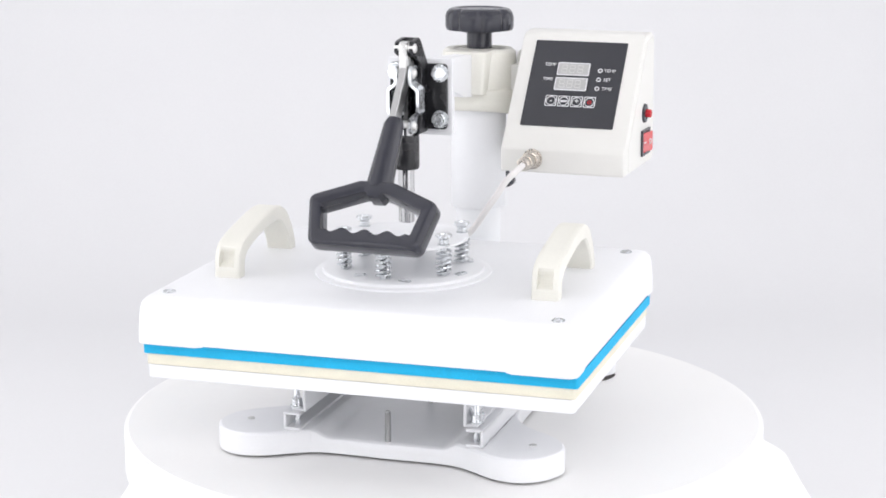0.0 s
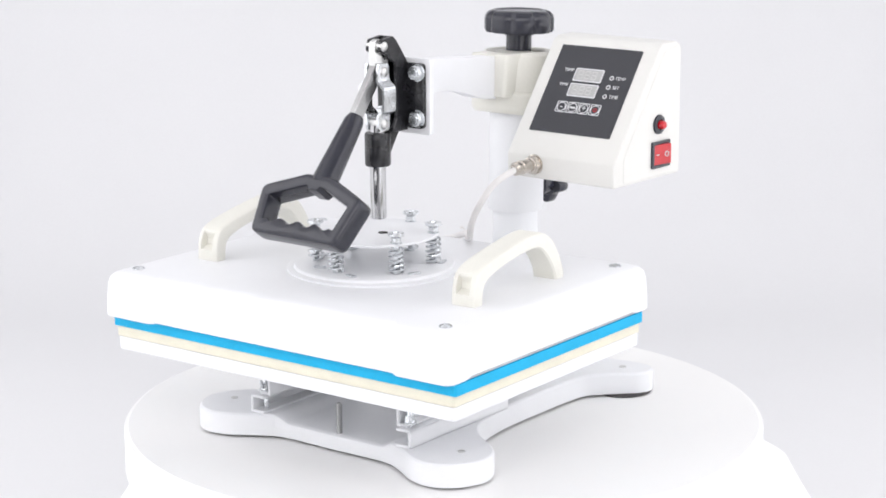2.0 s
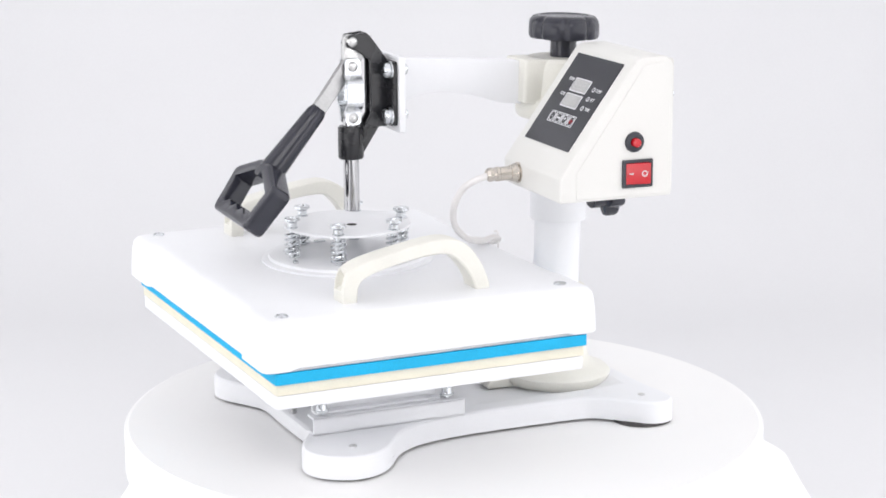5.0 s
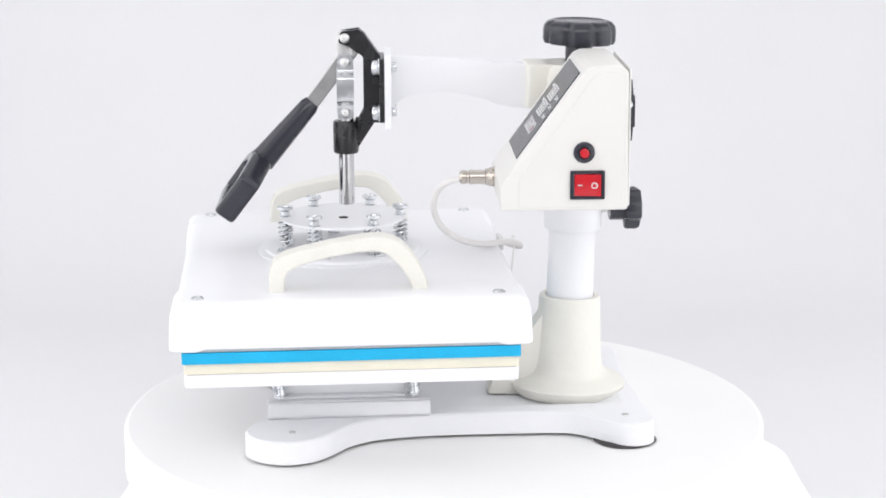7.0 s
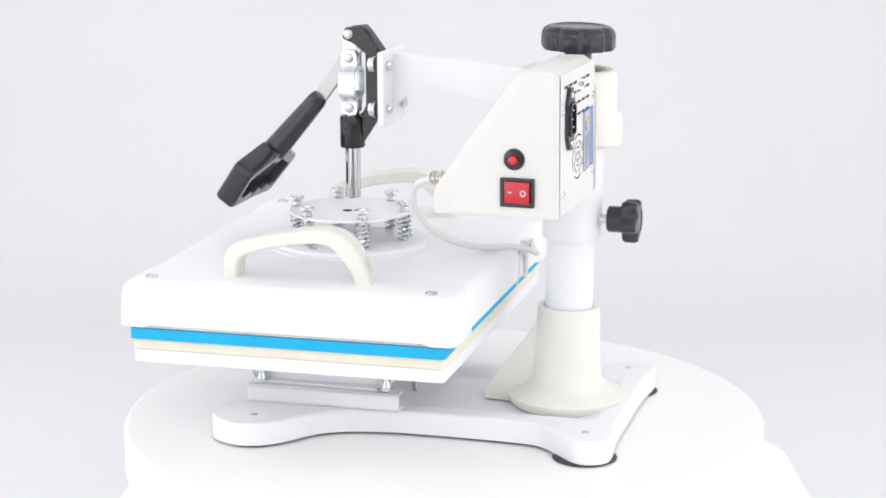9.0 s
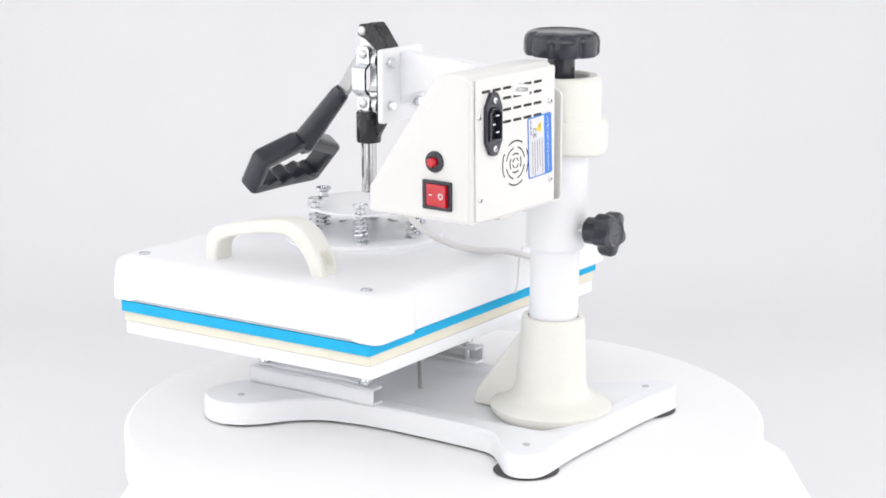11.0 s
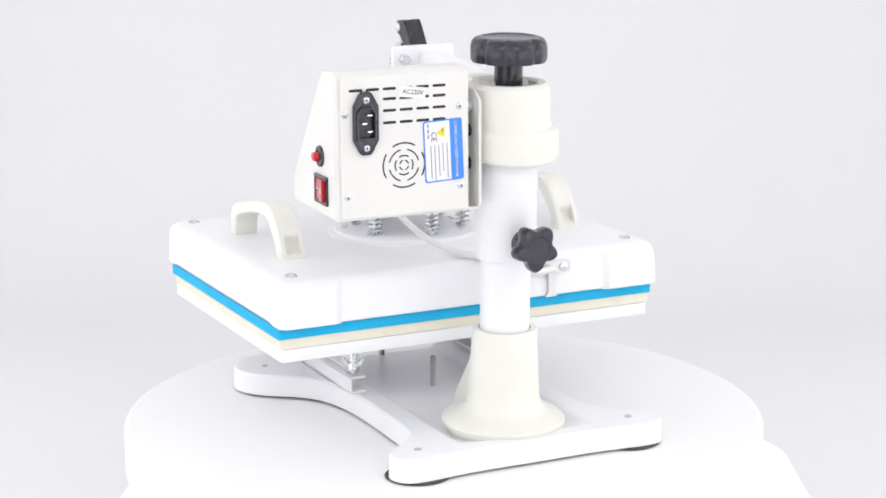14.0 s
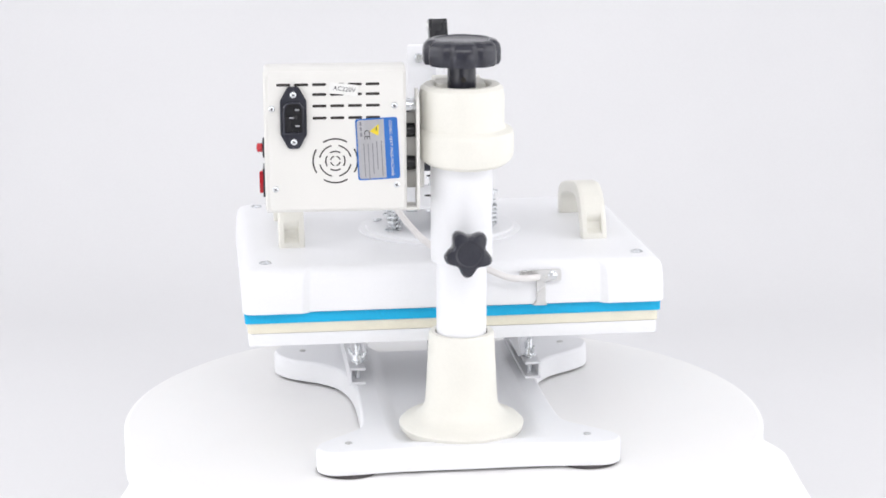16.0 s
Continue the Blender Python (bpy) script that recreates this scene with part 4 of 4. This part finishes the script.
# ---- the turning ----
def motions():
    start = -17.9
    turn = ((0.0, 0.0), (0.5, -4.85), (1.0, -9.58), (1.5, -14.37), (2.0, -19.21), (2.5, -23.84), (3.0, -28.73), (3.5, -33.55), (4.0, -37.92), (4.5, -42.88), (5.0, -47.95), (5.5, -53.05),
            (6.0, -58.14), (6.5, -63.21), (7.0, -68.11), (7.5, -73.13), (8.0, -77.98), (8.5, -82.86), (9.0, -87.79), (9.5, -92.65), (10.0, -97.48), (10.5, -102.29), (11.0, -107.07),
            (11.5, -111.84), (12.0, -116.64), (12.5, -121.51), (13.0, -126.47), (13.5, -131.42), (14.0, -136.38), (14.5, -141.23), (15.0, -146.11), (15.5, -150.88), (16.0, -155.67))
    for ob in (turntable, press, silicone_pad, foam_pad, platen, cable):
        at = Matrix.Translation(ORIGIN[ob.name])
        walk(ob, [(t, Matrix.Rotation(radians(start + a), 4, "Z") @ at) for t, a in turn])


motions()
